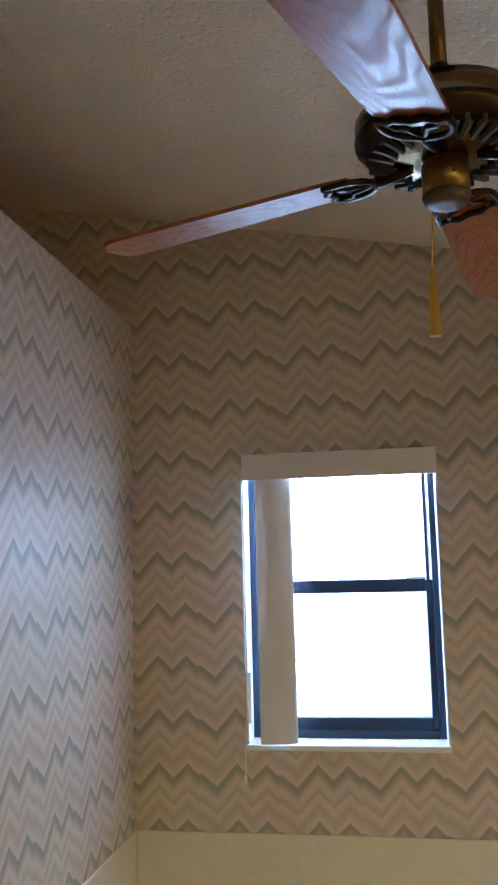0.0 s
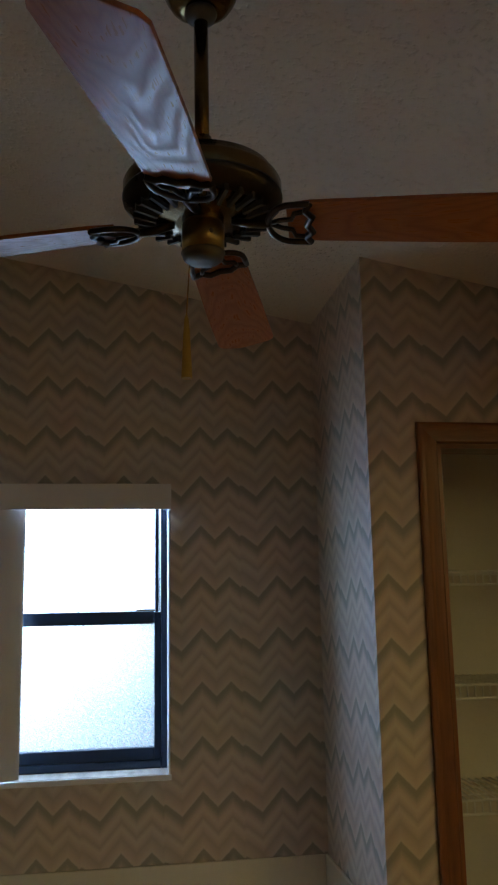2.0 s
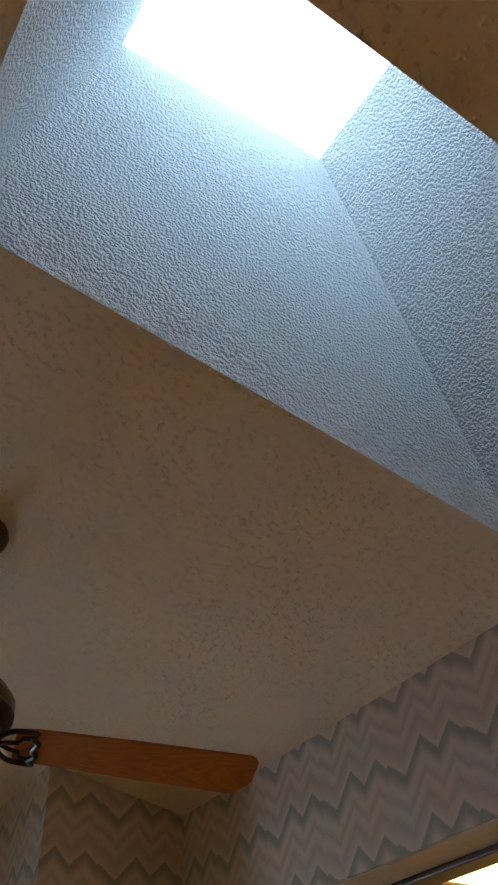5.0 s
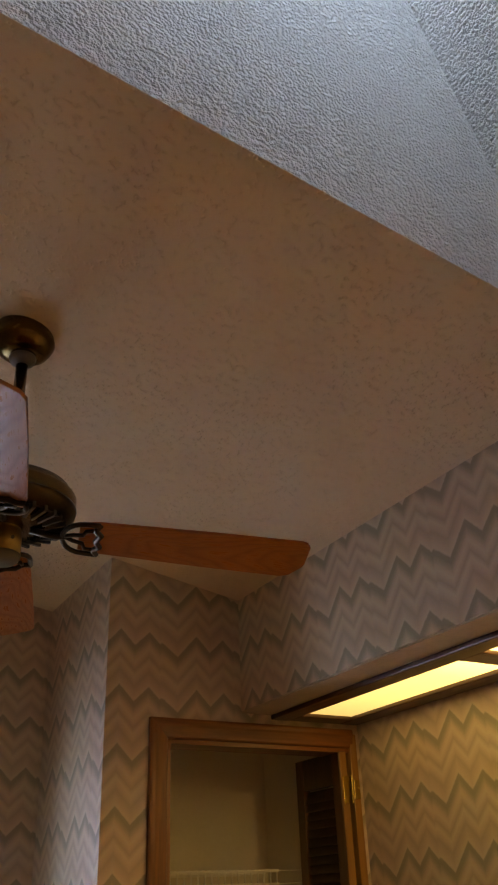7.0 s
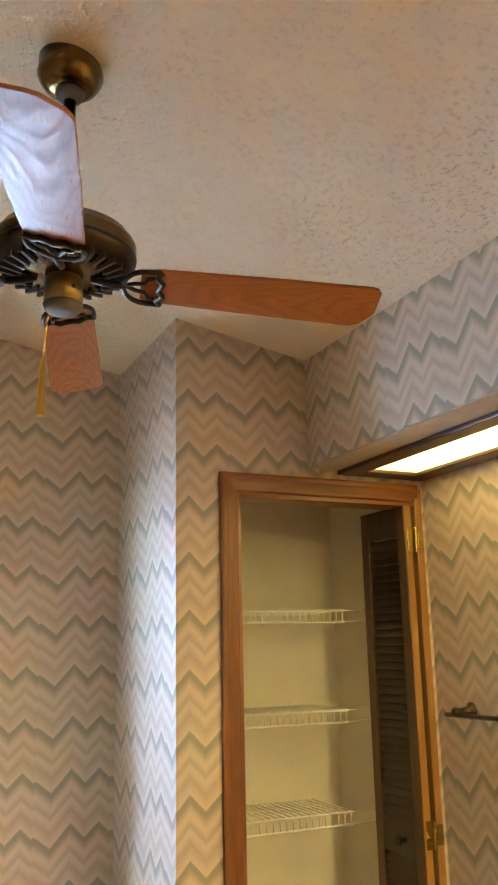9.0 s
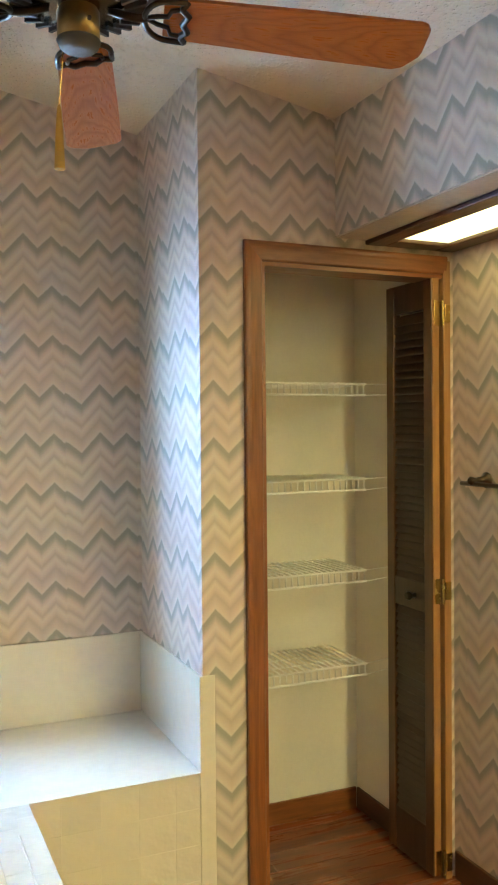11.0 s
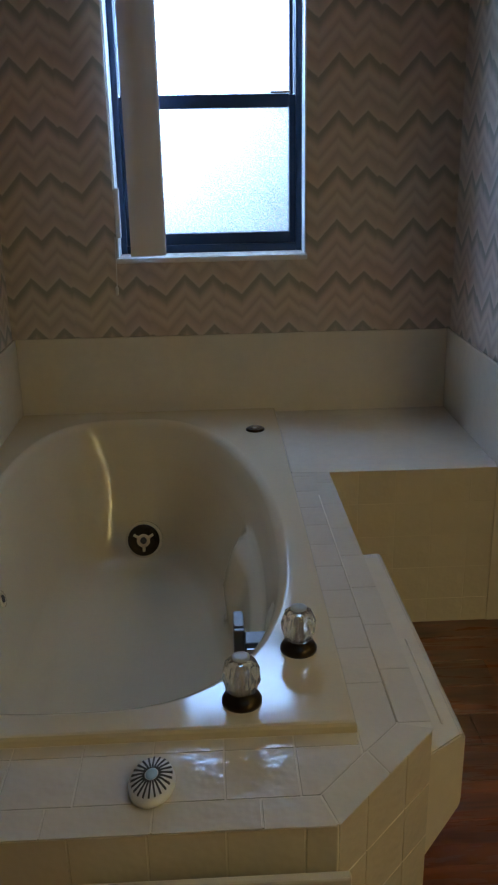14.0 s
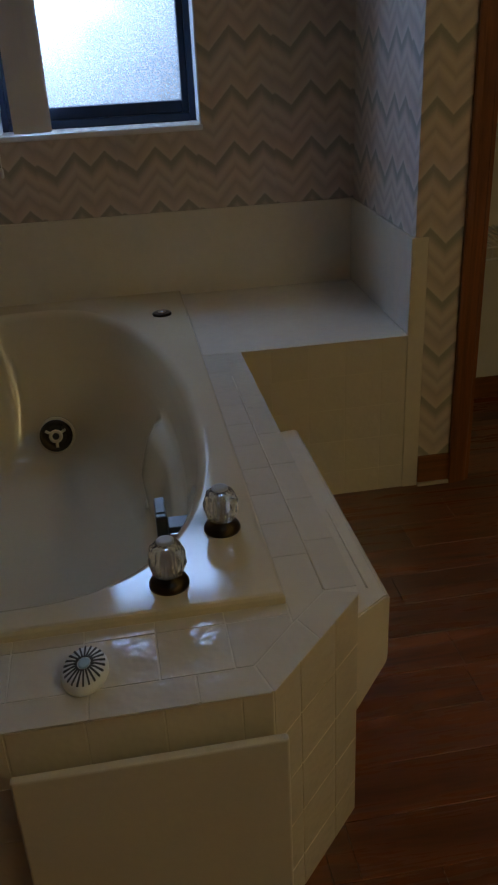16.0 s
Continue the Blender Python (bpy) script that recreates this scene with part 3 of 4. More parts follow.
for x in (WX0 + 0.030, WX1 - 0.034):
    wp_("sash_guide", box(x, x + 0.004, fy0 - 0.003, fy0 + 0.02, 1.582, WZ1 - 0.03), surface("pale_weatherstrip", (0.42, 0.46, 0.5), 0.4, 0.3), "pale sash guide strip")
PANE, nt, b = shader("frosted_glass")
out = nt.nodes["Material Output"]
mx = nt.nodes.new("ShaderNodeMixShader")
tr, tl = nt.nodes.new("ShaderNodeBsdfTransparent"), nt.nodes.new("ShaderNodeBsdfTranslucent")
v = coords(nt)
nt.links.new(ramp(nt, noise_tex(nt, v, 170, 3), [(0.35, 0.05), (0.65, 0.40)]), mx.inputs[0])
nt.links.new(tr.outputs[0], mx.inputs[1])
nt.links.new(tl.outputs[0], mx.inputs[2])
nt.links.new(mx.outputs[0], out.inputs[0])
for z0, z1, y in ((WZ0 + 0.064, 1.538, 3.128), (1.582, WZ1 - 0.03, 3.142)):
    pane = wp_("pane", box(WX0 + 0.046, WX1 - 0.046, y, y + 0.004, z0, z1), PANE, "frosted glass pane")
    pane.visible_shadow = False
wp_("window_sill", box(WX0 - 0.003, WX1 + 0.003, YB - 0.008, fy0, WZ0 - 0.020, WZ0 - 0.001, bevel=0.004), WHITE, "pale sill")
for x0, x1 in ((WX0 + 0.001, WX0 + 0.006), (WX1 - 0.006, WX1 - 0.001)):
    wp_("reveal", box(x0, x1, YB + 0.001, fy0, WZ0, WZ1), WHITE, "white painted reveal")
wp_("reveal", box(WX0 + 0.006, WX1 - 0.006, YB + 0.001, fy0, WZ1 - 0.006, WZ1 - 0.001), WHITE, "white painted reveal")

m, nt, b = shader("daylight")
em = nt.nodes.new("ShaderNodeEmission")
v = coords(nt)
sep = nt.nodes.new("ShaderNodeSeparateXYZ")
nt.links.new(v, sep.inputs[0])
lean = math_node(nt, "SUBTRACT", math_node(nt, "MULTIPLY", sep.outputs["Z"], 1.15), math_node(nt, "MULTIPLY", sep.outputs["X"], 0.9))
f = math_node(nt, "ADD", lean, math_node(nt, "MULTIPLY", math_node(nt, "SUBTRACT", noise_tex(nt, v, 7, 3), 0.5), 0.35))
nt.links.new(ramp(nt, math_node(nt, "MULTIPLY", f, 0.5), [(0.48, (0.022, 0.038, 0.056)), (0.68, (0.044, 0.072, 0.105)), (0.85, (0.14, 0.27, 0.45)), (0.95, (0.29, 0.57, 1.0))]), em.inputs[0])
em.inputs[1].default_value = DAY_WINDOW
nt.links.new(em.outputs[0], nt.nodes["Material Output"].inputs[0])
structure("backdrop", box(WX0 - 0.8, WX1 + 0.8, 3.40, 3.41, WZ0 - 0.4, WZ1 + 1.3), m, "bright hazy daylight outside the window", "backdrop")

# vertical blind
blind = thing("vertical_blind", "white vertical blind drawn aside under its valance", "blind", at=(0.15, 2.99, 1.9))
bp = rooted(blind)
bp("valance", box(-0.160, 0.470, 2.945, 2.955, 1.915, 2.0, bevel=0.002), VALANCE)
for x in (-0.160, 0.462):
    bp("valance_return", box(x, x + 0.008, 2.955, 2.999, 1.915, 2.0, bevel=0.002), VALANCE)
bp("headrail", box(-0.150, 0.458, 2.960, 2.995, 1.955, 1.99, bevel=0.003), WHITE)
VANE, nt, b = shader("white_vinyl_vane")
b.inputs["Base Color"].default_value = (0.78, 0.74, 0.70, 1)
b.inputs["Roughness"].default_value = 0.5
mx, tl = nt.nodes.new("ShaderNodeMixShader"), nt.nodes.new("ShaderNodeBsdfTranslucent")
tl.inputs[0].default_value = (0.78, 0.70, 0.66, 1)
mx.inputs[0].default_value = 0.12
nt.links.new(b.outputs[0], mx.inputs[1])
nt.links.new(tl.outputs[0], mx.inputs[2])
nt.links.new(mx.outputs[0], nt.nodes["Material Output"].inputs[0])
for k, (xc, yc, wide, turn) in enumerate(((-0.080, 2.966, 0.080, 6), (-0.050, 2.974, 0.080, 9), (-0.028, 2.983, 0.050, 16))):
    bm = bmesh.new()
    cols = []
    for i in range(9):
        q = (i / 8 - 0.5)
        cols.append((q * wide, 0.004 * (1 - 4 * q * q)))
    ring = cols + [(p, d + 0.0018) for p, d in reversed(cols)]
    a = radians(turn)
    ol = [(xc + p * math.cos(a) + d * math.sin(a), yc + p * math.sin(a) - d * math.cos(a)) for p, d in ring]
    add_prism(bm, ol, 1.076, 1.952)
    bmesh.ops.recalc_face_normals(bm, faces=bm.faces[:])
    bp("vane", bm, VANE)
bp("wand_weight", box(-0.168, -0.150, 2.985, 2.997, 1.135, 1.295, bevel=0.004), WHITE, "white cord weight")
bm = bmesh.new()
add_rod(bm, (-0.170, 2.990, 1.955), (-0.170, 2.990, 1.29), 0.0016, 6)
add_rod(bm, (-0.172, 2.990, 1.14), (-0.176, 2.990, 0.975), 0.0018, 6)
bp("cord", bm, VALANCE)
bp("cord_end", lathe([(0.003, 0), (0.0055, 0.006), (0.0055, 0.026), (0.002, 0.032)], 12, centre=(-0.177, 2.990, 0.945)), WHITE, "white cord end")

# ceiling fan
FX, FYC = 0.427, 1.450
fan = thing("ceiling_fan", "antique brass ceiling fan with four varnished oak blades", "fan", at=(FX, FYC, 2.2005))
part("canopy", lathe([(0.024, 0.436), (0.040, 0.438), (0.053, 0.447), (0.061, 0.460), (0.0645, 0.468), (0.0645, 0.474), (0.0625, 0.477), (0.0625, 0.53)], 40), BRASS, fan)
part("hanger_ball", lathe([(0.013, 0.414), (0.025, 0.421), (0.029, 0.431), (0.024, 0.442)], 24), NICKEL, fan)
part("downrod", rod((0, 0, 0.15), (0, 0, 0.43), 0.0125, 20), BRASS, fan)
part("rod_collar", lathe([(0.030, 0.145), (0.026, 0.165), (0.018, 0.185), (0.016, 0.195)], 24), BRASS, fan)
motor = part("motor_housing", lathe([(0.045, 0.040), (0.090, 0.046), (0.118, 0.058), (0.129, 0.070), (0.133, 0.078), (0.133, 0.104), (0.130, 0.110), (0.122, 0.116), (0.118, 0.126), (0.075, 0.138), (0.03, 0.146)], 64), BRASS, fan, "antique brass motor housing")
part("lower_ring", lathe([(0.112, 0.052), (0.1325, 0.072), (0.1345, 0.080), (0.1335, 0.084), (0.11, 0.058)], 64), DARK_METAL, motor, "dark bronze lower ring")
for k in range(28):
    q = Matrix.Rotation(2 * math.pi * k / 28, 4, "Z")
    bm = box(0.078, 0.116, -0.0032, 0.0032, 0.036, 0.050)
    for vv in bm.verts:
        if vv.co.x > 0.1:
            vv.co.z += 0.008
        vv.co = q @ vv.co
    part("vent_slot", bm, SLOT, motor)
part("switch_housing", lathe([(0.0355, -0.014), (0.0355, 0.034), (0.030, 0.038), (0.040, 0.046)], 40), SWITCH, fan, "brass switch housing")
part("bottom_cap", lathe([(0.010, -0.030), (0.027, -0.029), (0.033, -0.024), (0.037, -0.014), (0.034, -0.010)], 40), surface("pewter_cap", (0.10, 0.088, 0.062), 0.5, 0.3), fan, "dull metal bottom cap")
bm = bmesh.new()
add_lathe(bm, [(0.0035, 0), (0.0035, 0.004)], 12, m=Matrix.Translation((0.010, -0.0335, 0.012)) @ Matrix.Rotation(radians(90), 4, "X"))
part("set_screw", bm, SLOT, fan)
bm = bmesh.new()
add_rod(bm, (-0.020, 0.030, -0.02), (-0.024, 0.052, -0.105), 0.0013, 6)
chain = part("pull_chain", bm, GOLD, fan)
part("tassel", lathe([(0.0095, -0.215), (0.0085, -0.19), (0.006, -0.14), (0.004, -0.112), (0.002, -0.104)], 16, centre=(-0.024, 0.052, 0)), TASSEL, chain, "gold tassel pull")

outline = [(0.142, -0.044), (0.18, -0.051), (0.40, -0.060), (0.578, -0.065), (0.590, -0.061), (0.598, -0.050), (0.602, 0.008), (0.600, 0.022), (0.580, 0.055), (0.562, 0.064), (0.40, 0.060), (0.18, 0.051), (0.142, 0.044)]
blade_mesh = mesh_of("blade", prism(outline, -0.003, 0.0035, 0.0012), BLADE)
bm = bmesh.new()
loop = []
for i in range(13):
    q = math.pi * (0.5 + i / 12)
    loop.append((0.152 + 0.042 * math.cos(q), 0.050 * math.sin(q), -0.006))
loop = [(0.180, 0.051, -0.006)] + loop + [(0.180, -0.051, -0.006)]
add_tube(bm, loop, 0.0052, 8)
add_tube(bm, [(0.180, 0.051, -0.006), (0.172, 0.034, -0.007), (0.184, 0.020, -0.008), (0.175, 0.0, -0.009), (0.184, -0.020, -0.008), (0.172, -0.034, -0.007), (0.180, -0.051, -0.006)], 0.0058, 8)
add_tube(bm, [(0.172, 0.034, -0.007), (0.155, 0.030, -0.008), (0.150, 0.014, -0.007), (0.132, 0.010, -0.006), (0.112, 0.0, -0.004)], 0.0042, 8)
add_tube(bm, [(0.172, -0.034, -0.007), (0.155, -0.030, -0.008), (0.150, -0.014, -0.007), (0.132, -0.010, -0.006), (0.112, 0.0, -0.004)], 0.0042, 8)
add_tube(bm, [(0.114, 0.0, -0.004), (0.098, 0.0, -0.006), (0.078, 0.0, -0.004), (0.050, 0.0, 0.002)], 0.0075, 10)
iron_mesh = mesh_of("blade_iron", bm, DARK_METAL)
for a in (252.5, 344.5, 74.2, 164.9):
    m = Matrix.Translation((0, 0, 0.042)) @ Matrix.Rotation(radians(a), 4, "Z") @ Matrix.Rotation(radians(3.4), 4, "Y") @ Matrix.Rotation(radians(-11.4), 4, "X")
    bl = new("blade", blade_mesh)
    bl.parent, bl.matrix_local = fan, m
    ir = new("blade_iron", iron_mesh)
    ir.parent = bl

# closet door and its trim
door = tagged(new("door_1"), "open dark louvred closet door on brass hinges", "door", kind="structure")
door.location = (1.80, 2.385, 0)
dp = rooted(door)
dx0, dx1, dy0, dy1 = 1.800, 1.830, 2.372, 2.645
for y0, y1 in ((dy0, dy0 + 0.046), (dy1 - 0.046, dy1)):
    dp("stile", box(dx0, dx1, y0, y1, 0.015, 2.03, bevel=0.003), STILE)
for z0, z1 in ((0.015, 0.17), (0.90, 1.0), (1.93, 2.03)):
    dp("rail", box(dx0 + 0.002, dx1 - 0.002, dy0 + 0.046, dy1 - 0.046, z0, z1, bevel=0.002), LOUVRE)
slat = None
zs = [0.185 + 0.027 * k for k in range(27)] + [1.015 + 0.027 * k for k in range(34)]
for z in zs:
    if slat is None:
        bm = box(-0.003, 0.003, 0, 0.181, -0.021, 0.021, bevel=0.0015, seg=1)
        bmesh.ops.rotate(bm, verts=bm.verts[:], cent=(0, 0, 0), matrix=Matrix.Rotation(radians(26), 3, "Y"))
        slat = mesh_of("louvre", bm, LOUVRE)
    o = new("louvre", slat)
    o.parent = door
    o.location = (1.815 - 1.80, dy0 + 0.046 - 2.385, z)
dp("edge_strip", box(dx0 + 0.004, dx1 - 0.001, dy0 - 0.003, dy0, 0.018, 2.027), LIT_EDGE_WOOD, "bare orange wood edge")
dp("door_knob", lathe([(0.010, 0.0), (0.007, 0.010), (0.013, 0.018), (0.016, 0.026), (0.011, 0.034)], 20, m=Matrix.Translation((1.800, 2.475, 0.95)) @ Matrix.Rotation(radians(-90), 4, "Y")), DARK_METAL, "dark round knob")
for z in (1.91, 0.98, 0.06):
    hg = dp("hinge", box(1.808, 1.829, 2.366, 2.373, z - 0.042, z + 0.042, bevel=0.001), GOLD, "brass hinge")
    bm = bmesh.new()
    add_lathe(bm, [(0.005, z - 0.042), (0.005, z + 0.042)], 12, m=Matrix.Translation((1.838 - 1.80, 2.362 - 2.385, 0)))
    k = part("hinge_pin", bm, GOLD, hg)
    k.location = (1.80, 2.385, 0)
    lf = part("hinge_leaf", box(1.846, 1.868, 2.358, 2.366, z - 0.03, z + 0.03, bevel=0.001), GOLD, hg)

casing = tagged(new("door_casing"), "stained wood closet door casing with a moulded profile", "trim", kind="structure")


def moulded(x0, x1, y, z0, z1, upright):
    """A casing board of three stepped, rounded ridges, mitred where the upright meets the head."""
    bm = bmesh.new()
    w = (x1 - x0) if upright else (z1 - z0)
    prof = [(0, 0), (0, 0.013), (0.05, 0.016), (0.16, 0.0175), (0.30, 0.017), (0.42, 0.0145), (0.60, 0.0125), (0.78, 0.011), (0.90, 0.0105), (0.97, 0.008), (1.0, 0.005), (1.0, 0)]
    rows = []
    for far in (0, 1):
        rows.append([bm.verts.new((x0 + s * w, y - d, z1 - s * w if far else z0) if upright else (x1 if far else x0 + s * w, y - d, z1 - s * w)) for s, d in prof])
    for i in range(len(prof)):
        j = (i + 1) % len(prof)
        bm.faces.new((rows[0][i], rows[0][j], rows[1][j], rows[1][i]))
    bm.faces.new(rows[0])
    bm.faces.new(rows[1])
    bmesh.ops.recalc_face_normals(bm, faces=bm.faces[:])
    return bm


part("side_casing", moulded(1.121, 1.181, YC - 0.001, 0, 2.099, True), CASING, casing)
part("head_casing", moulded(1.1215, 1.856, YC - 0.001, 2.039, 2.099, False), CASING_X, casing)
part("side_jamb", box(1.179, 1.193, YC - 0.002, YC + 0.1, 0, 2.04), CASING, casing)
part("head_jamb", box(1.193, 1.846, YC - 0.002, YC + 0.1, 2.026, 2.04), CASING_X, casing)
part("hinge_jamb", box(1.844, 1.872, YC - 0.012, YC + 0.1, 0, 2.085, bevel=0.003), LIT_EDGE_WOOD, casing, "hinge jamb with lamplight in its paler colour")

base = tagged(new("baseboard"), "dark stained wood baseboard", "trim", kind="structure")
part("board", box(1.018, 1.122, YC - 0.012, YC - 0.001, 0.012, 0.105, bevel=0.003), CASING_X, base)
part("shoe_strip", box(1.018, 1.122, YC - 0.018, YC - 0.001, 0.0, 0.012, bevel=0.003), surface("pale_caulk", (0.55, 0.47, 0.36), 0.7), base, "pale caulk strip")
part("board", box(1.10, 1.85, 2.958, 2.969, 0.0, 0.085, bevel=0.003), CASING_X, base)
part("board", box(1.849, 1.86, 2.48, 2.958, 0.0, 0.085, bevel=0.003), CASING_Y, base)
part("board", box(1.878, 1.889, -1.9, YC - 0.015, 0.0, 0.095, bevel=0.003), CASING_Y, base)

# wire shelves in the closet
def wire_shelf(z):
    sh = thing("wire_shelf", "white coated wire closet shelf", "shelf", "wire shelves in the closet", (1.42, 2.82, z))
    x0, x1, y0, y1 = -0.315, 0.315, -0.135, 0.14
    bm = bmesh.new()
    add_rod(bm, (x0, y0, 0), (x1, y0, 0), 0.0046, 6)
    add_rod(bm, (x0, y0, -0.040), (x1, y0, -0.040), 0.0046, 6)
    part("front_rail", bm, WIRE, sh)
    bm = bmesh.new()
    for y in (y0 + 0.09, y0 + 0.18, y1):
        add_rod(bm, (x0, y, -0.004), (x1, y, -0.004), 0.0028, 6)
    part("cross_rod", bm, WIRE, sh)
    bm = bmesh.new()
    add_tube(bm, [(0, y0, -0.040), (0, y0, 0.002), (0, y0 + 0.004, 0.003), (0, y1, 0.003)], 0.0030, 5)
    wire = mesh_of("wire", bm, WIRE)
    for k in range(26):
        w = new("wire", wire)
        w.parent = sh
        w.location = (x0 + 0.008 + k * (x1 - x0 - 0.016) / 25, 0, 0)
    # thin rods stand in for the shelf's faint shadow lines on the side wall
    bm = bmesh.new()
    add_rod(bm, (x1, y0, 0), (x1 + 0.118, y0 + 0.02, 0.002), 0.0016, 6)
    add_rod(bm, (x1, y0, -0.040), (x1 + 0.118, y0 + 0.02, -0.036), 0.0016, 6)
    part("shadow_rod", bm, WIRE, sh)
    return sh


first = wire_shelf(1.688)
for z in (1.344, 1.010, 0.668):
    copy_thing(first, pose(1.42, 2.82, z))

# light panel under the soffit
light = thing("ceiling_light", "long fluorescent ceiling light in a dark stained wood frame", "light", at=(1.70, 0.6, 2.14))
lp = rooted(light)
# the southern length is unseen, added as a source of warm light
lp("diffuser", box(1.60, 1.83, -1.88, 2.32, 2.1405, 2.1435), DIFFUSER, "glowing yellowish diffuser panel")
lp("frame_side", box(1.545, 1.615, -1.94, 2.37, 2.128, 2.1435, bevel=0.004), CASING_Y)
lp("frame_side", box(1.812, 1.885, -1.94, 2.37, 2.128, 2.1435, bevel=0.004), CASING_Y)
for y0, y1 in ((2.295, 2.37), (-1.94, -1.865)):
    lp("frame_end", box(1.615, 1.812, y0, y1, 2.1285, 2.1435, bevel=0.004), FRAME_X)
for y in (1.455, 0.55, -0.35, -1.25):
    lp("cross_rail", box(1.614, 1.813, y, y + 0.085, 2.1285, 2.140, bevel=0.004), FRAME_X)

light.location.z -= 0.013

# towel bar
bar = thing("towel_bar", "dark bronze towel bar on the papered wall", "towel bar", at=(1.85, 2.2, 1.35))
tb = rooted(bar)
tb("bar", rod((1.832, 2.255, 1.35), (1.832, 1.66, 1.35), 0.0075, 16), DARK_METAL)
for y in (2.20, 1.72):
    tb("bracket", lathe([(0.026, 0.0), (0.026, 0.005), (0.014, 0.012), (0.010, 0.050), (0.014, 0.066), (0.008, 0.072)], 20, m=Matrix.Translation((1.889, y, 1.36)) @ Matrix.Rotation(radians(-90), 4, "Y")), DARK_METAL)

# access board
board = tagged(new("access_panel", mesh_of("access_panel", box(-0.080, 0.311, 0.975, 0.990, 0.0, 0.458, bevel=0.004), BOARD)), "white board standing against the tiled platform", "panel")


# ---- tiles ----
tile_meshes = {}


def tile_mesh(du, dv, h, material):
    key = (round(du, 4), round(dv, 4), round(h, 4), material.name)
    if key not in tile_meshes:
        bm = bmesh.new()
        i = 0.0006
        rows = [[bm.verts.new(p) for p in ((a, a, z), (du - a, a, z), (du - a, dv - a, z), (a, dv - a, z))] for a, z in ((0, 0), (0, h - i), (i, h))]
        for p, q in zip(rows, rows[1:]):
            for k in range(4):
                bm.faces.new((p[k], p[(k + 1) % 4], q[(k + 1) % 4], q[k]))
        bm.faces.new(rows[-1])
        tile_meshes[key] = mesh_of("tile", bm, material)
    return tile_meshes[key]


def tile_field(parent, origin, u, v, us, vs, h=0.0016, gap=0.0024, skip=None):
    """Tiles between the cuts us along u and vs along v; u x v points out of the surface."""
    u, v = Vector(u).normalized(), Vector(v).normalized()
    m = Matrix((u, v, u.cross(v))).transposed().to_4x4()
    for a0, a1 in zip(us, us[1:]):
        for b0, b1 in zip(vs, vs[1:]):
            if skip and skip((a0 + a1) / 2, (b0 + b1) / 2):
                continue
            ob = new("tile", tile_mesh(a1 - a0 - gap, b1 - b0 - gap, h, TILE))
            ob.parent = parent
            ob.matrix_local = Matrix.Translation(Vector(origin) + u * (a0 + gap / 2) + v * (b0 + gap / 2)) @ m


def cuts(a, b, step, first=None):
    out = [a]
    x = a + (first or step)
    while x < b - 0.012:
        out.append(x)
        x += step
    return out + [b]


T = 0.1115
Z0 = ZD - 0.0016
front_x = [XL, -0.5295, -0.418, -0.3065, -0.195, -0.0835, 0.028, 0.1395, 0.251]
tile_field(platform, (0, 0, Z0), (1, 0, 0), (0, 1, 0), front_x, [1.074, 1.181, RY - 0.001])
tile_field(platform, (0, 0, Z0), (1, 0, 0), (0, 1, 0), [XL, -0.43, -0.277, -0.122, 0.034, 0.191], [FY - 0.004, 1.074])
poly = [[(0.2526, 1.0756), (0.279, 1.0756), (RX - 0.002, 1.158), (RX - 0.002, 1.1794), (0.2526, 1.1794)],
        [(0.2526, 1.1826), (RX - 0.002, 1.1826), (RX - 0.002, RY - 0.001), (0.2526, RY - 0.001)],
        [(0.1926, FY - 0.004), (0.296, FY - 0.004), (0.2785, 1.0724), (0.1926, 1.0724)],
        [(0.299, FY - 0.003), (0.3885, 1.1115), (0.3630, 1.1640), (0.2815, 1.0745)],
        [(0.3905, 1.1135), (0.4825, 1.2115), (0.4270, 1.2290), (0.3660, 1.1660)],
        [(0.3580, 1.1620), (0.3640, 1.1680), (0.4240, 1.2300), (0.4240, 1.344), (0.3580, 1.344)]]
for k, p in enumerate(poly):
    part("tile", prism(p, Z0, ZD - 0.0003 * (k % 2), 0.0007), TILE, platform)
side_y = cuts(1.344, YC, T)
tile_field(platform, (0, 0, Z0), (1, 0, 0), (0, 1, 0), [RX + 0.001, 0.4245], side_y, gap=0.0011)
for y0, y1 in zip(cuts(1.231, YC, 0.152), cuts(1.231, YC, 0.152)[1:]):
    part("tile", prism([(0.4268 + 0.7 * SIDE * (y0 - 1.231), y0 + 0.0005), (deck_x(y0) + 0.0025, y0 + 0.0005), (deck_x(y1) + 0.0025, y1 - 0.0005), (0.4268 + 0.7 * SIDE * (y1 - 1.231), y1 - 0.0005)], Z0, ZD, 0.0007), TILE, platform)
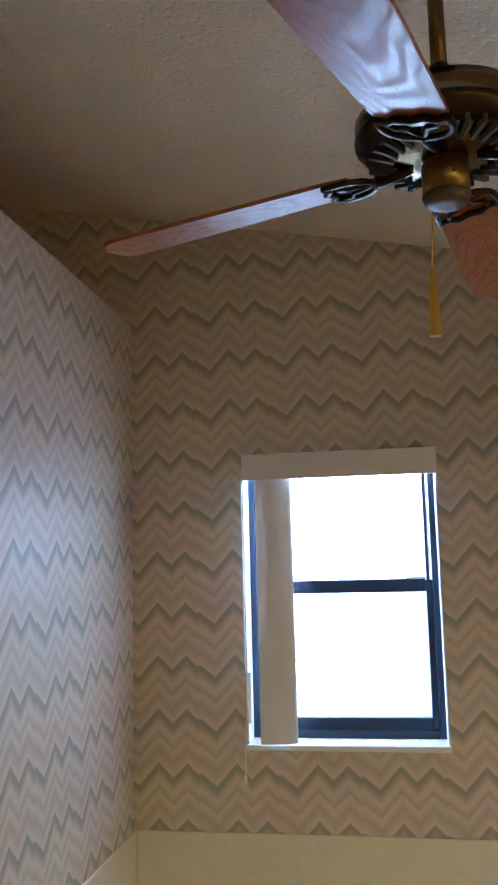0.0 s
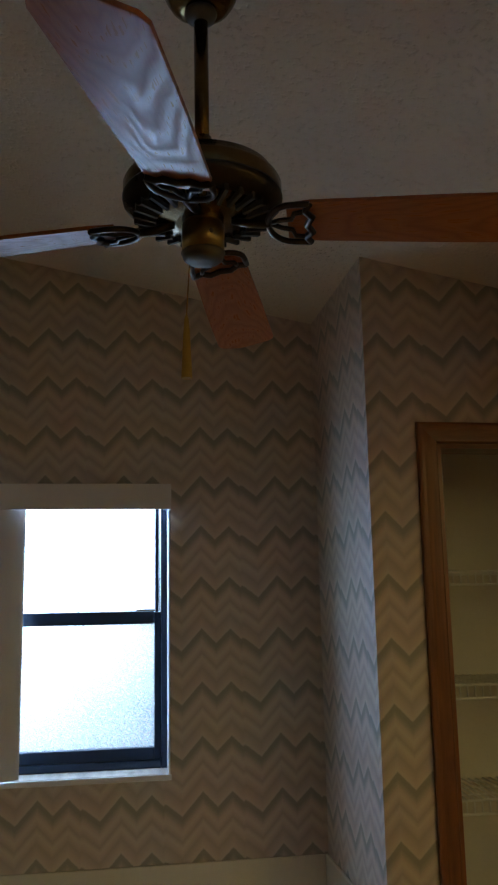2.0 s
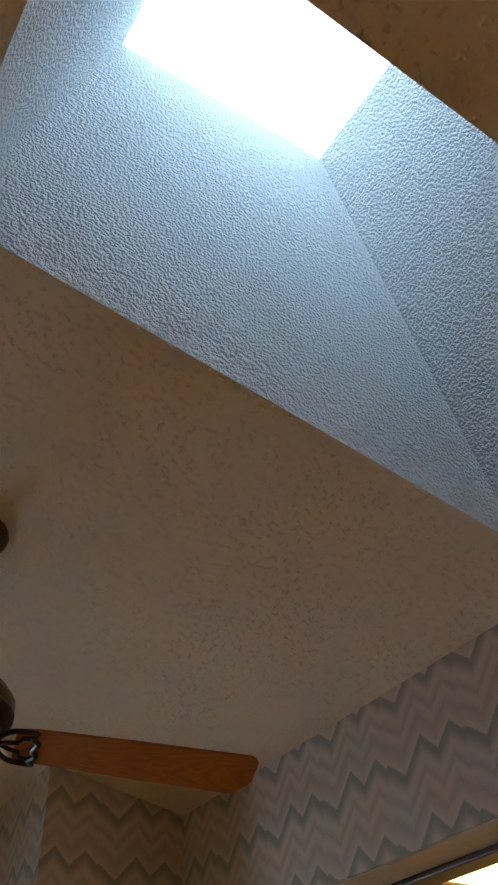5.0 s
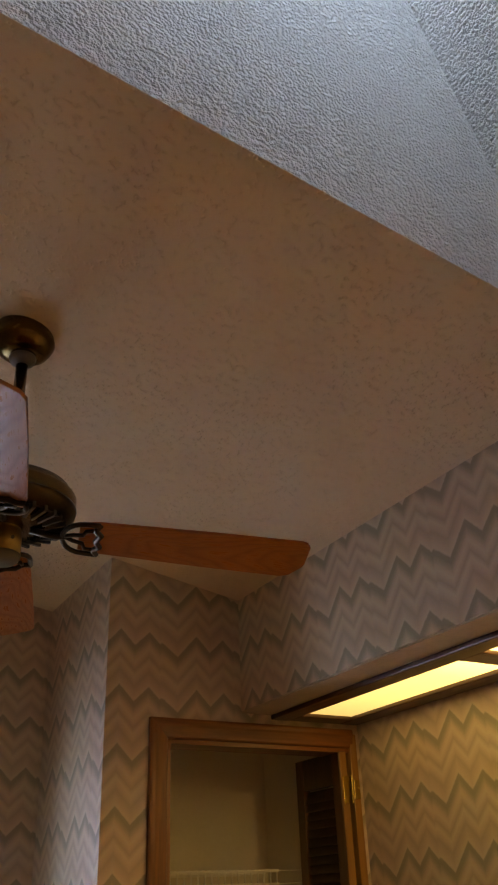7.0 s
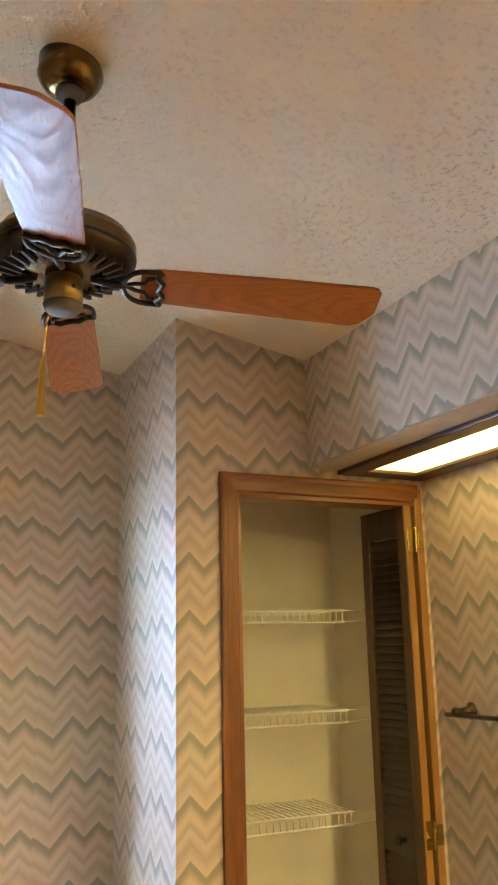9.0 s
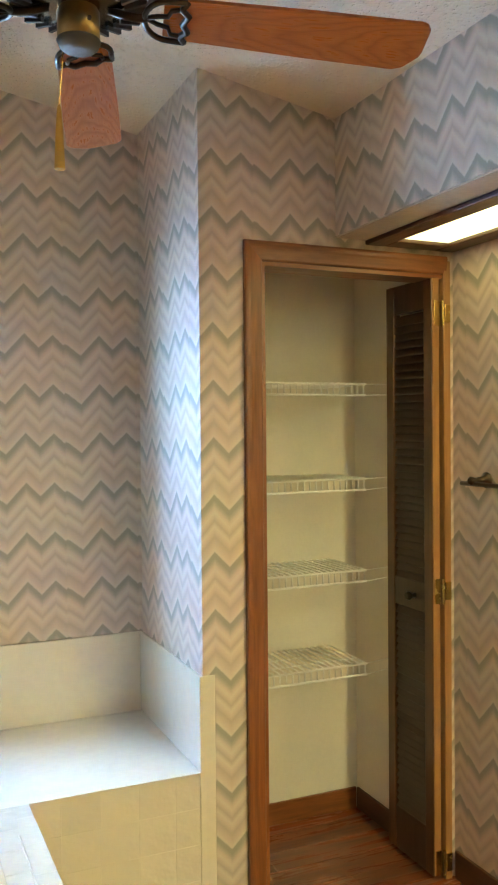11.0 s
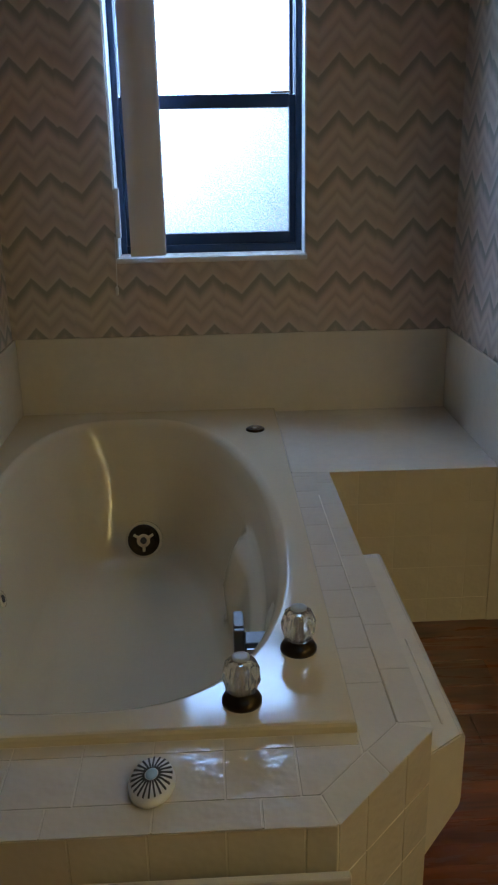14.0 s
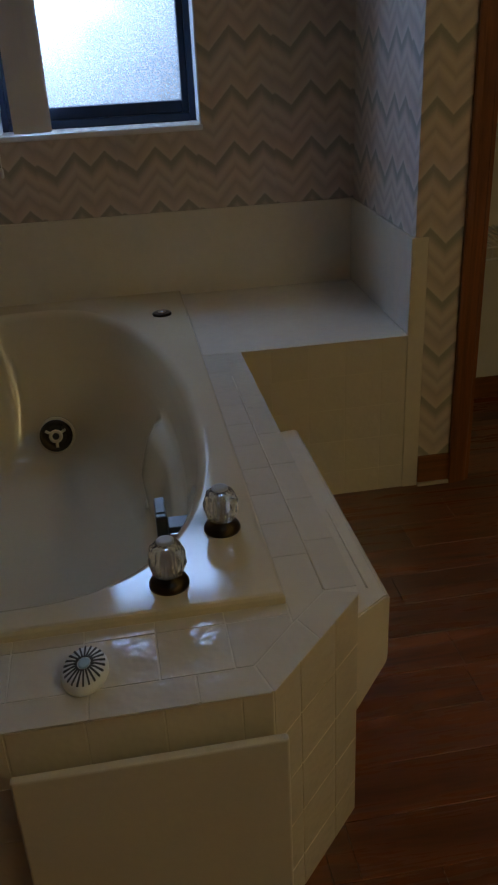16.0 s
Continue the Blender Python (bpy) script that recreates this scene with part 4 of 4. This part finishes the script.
# raised pale beads imitate the thin highlight along the rounded tile edges
for name, pts in (("tile_bead", [(0.4255, 1.234, ZD - 0.0004), (0.4215, 1.70, ZD - 0.0004), (0.4175, 2.20, ZD - 0.0004)]), ("ledge_bead", [(0.519, 1.290, 0.4595), (0.518, 1.42, 0.4595), (0.516, 1.56, 0.4595)])):
    bm = bmesh.new()
    add_tube(bm, pts, 0.0022, 8)
    part(name, bm, GROUT, platform, "pale raised bead imitating the tile edge's highlight")
rows = [0.082, 0.190, 0.298, 0.4065, ZD - 0.003]
tile_field(platform, (0, FY, 0), (1, 0, 0), (0, 0, 1), [-0.5295, -0.418, -0.3065, -0.195, -0.0835, 0.028, 0.1395, 0.251, 0.297], [0.0, *rows], 0.0016)
tile_field(platform, (0, YC, 0), (1, 0, 0), (0, 0, 1), [0.468, 0.557, 0.6685, 0.780, 0.8915, XR - 0.012], [0.0, *rows], 0.0007, 0.0008)
dv = Vector((0.183, 0.195, 0))
tile_field(platform, (0.297, FY, 0), dv, (0, 0, 1), [0.001, 0.075, 0.1865, 0.266], [0.0, *rows], 0.0016)

# ---- floor planks ----
floor = structure("floor", box(X0, XW, Y0, YB - 0.001, -0.0055, -0.0045), PLANK, "reddish brown wood-look plank floor", "floor")
plank_meshes = {}
rng = random.Random(4)
row, y = 0, 0.45
while y < 2.96:
    x = 0.40 - rng.random() * 0.9
    while x < 1.86:
        n = rng.choice((0.9, 1.2))
        a, b = max(x, 0.40), min(x + n, 1.888)
        if b - a > 0.03:
            bm = bmesh.new()
            i = 0.0005
            w, d = b - a - 0.0012, min(0.122, 2.97 - y) - 0.0012
            rws = [[bm.verts.new(p) for p in ((s, s, z), (w - s, s, z), (w - s, d - s, z), (s, d - s, z))] for s, z in ((0, -0.0045), (0, -i), (i, 0))]
            for p, q in zip(rws, rws[1:]):
                for k in range(4):
                    bm.faces.new((p[k], p[(k + 1) % 4], q[(k + 1) % 4], q[k]))
            bm.faces.new(rws[-1])
            o = part("plank", bm, PLANK, floor)
            o.location = (a, y, 0)
        x += n
    y += 0.122
    row += 1
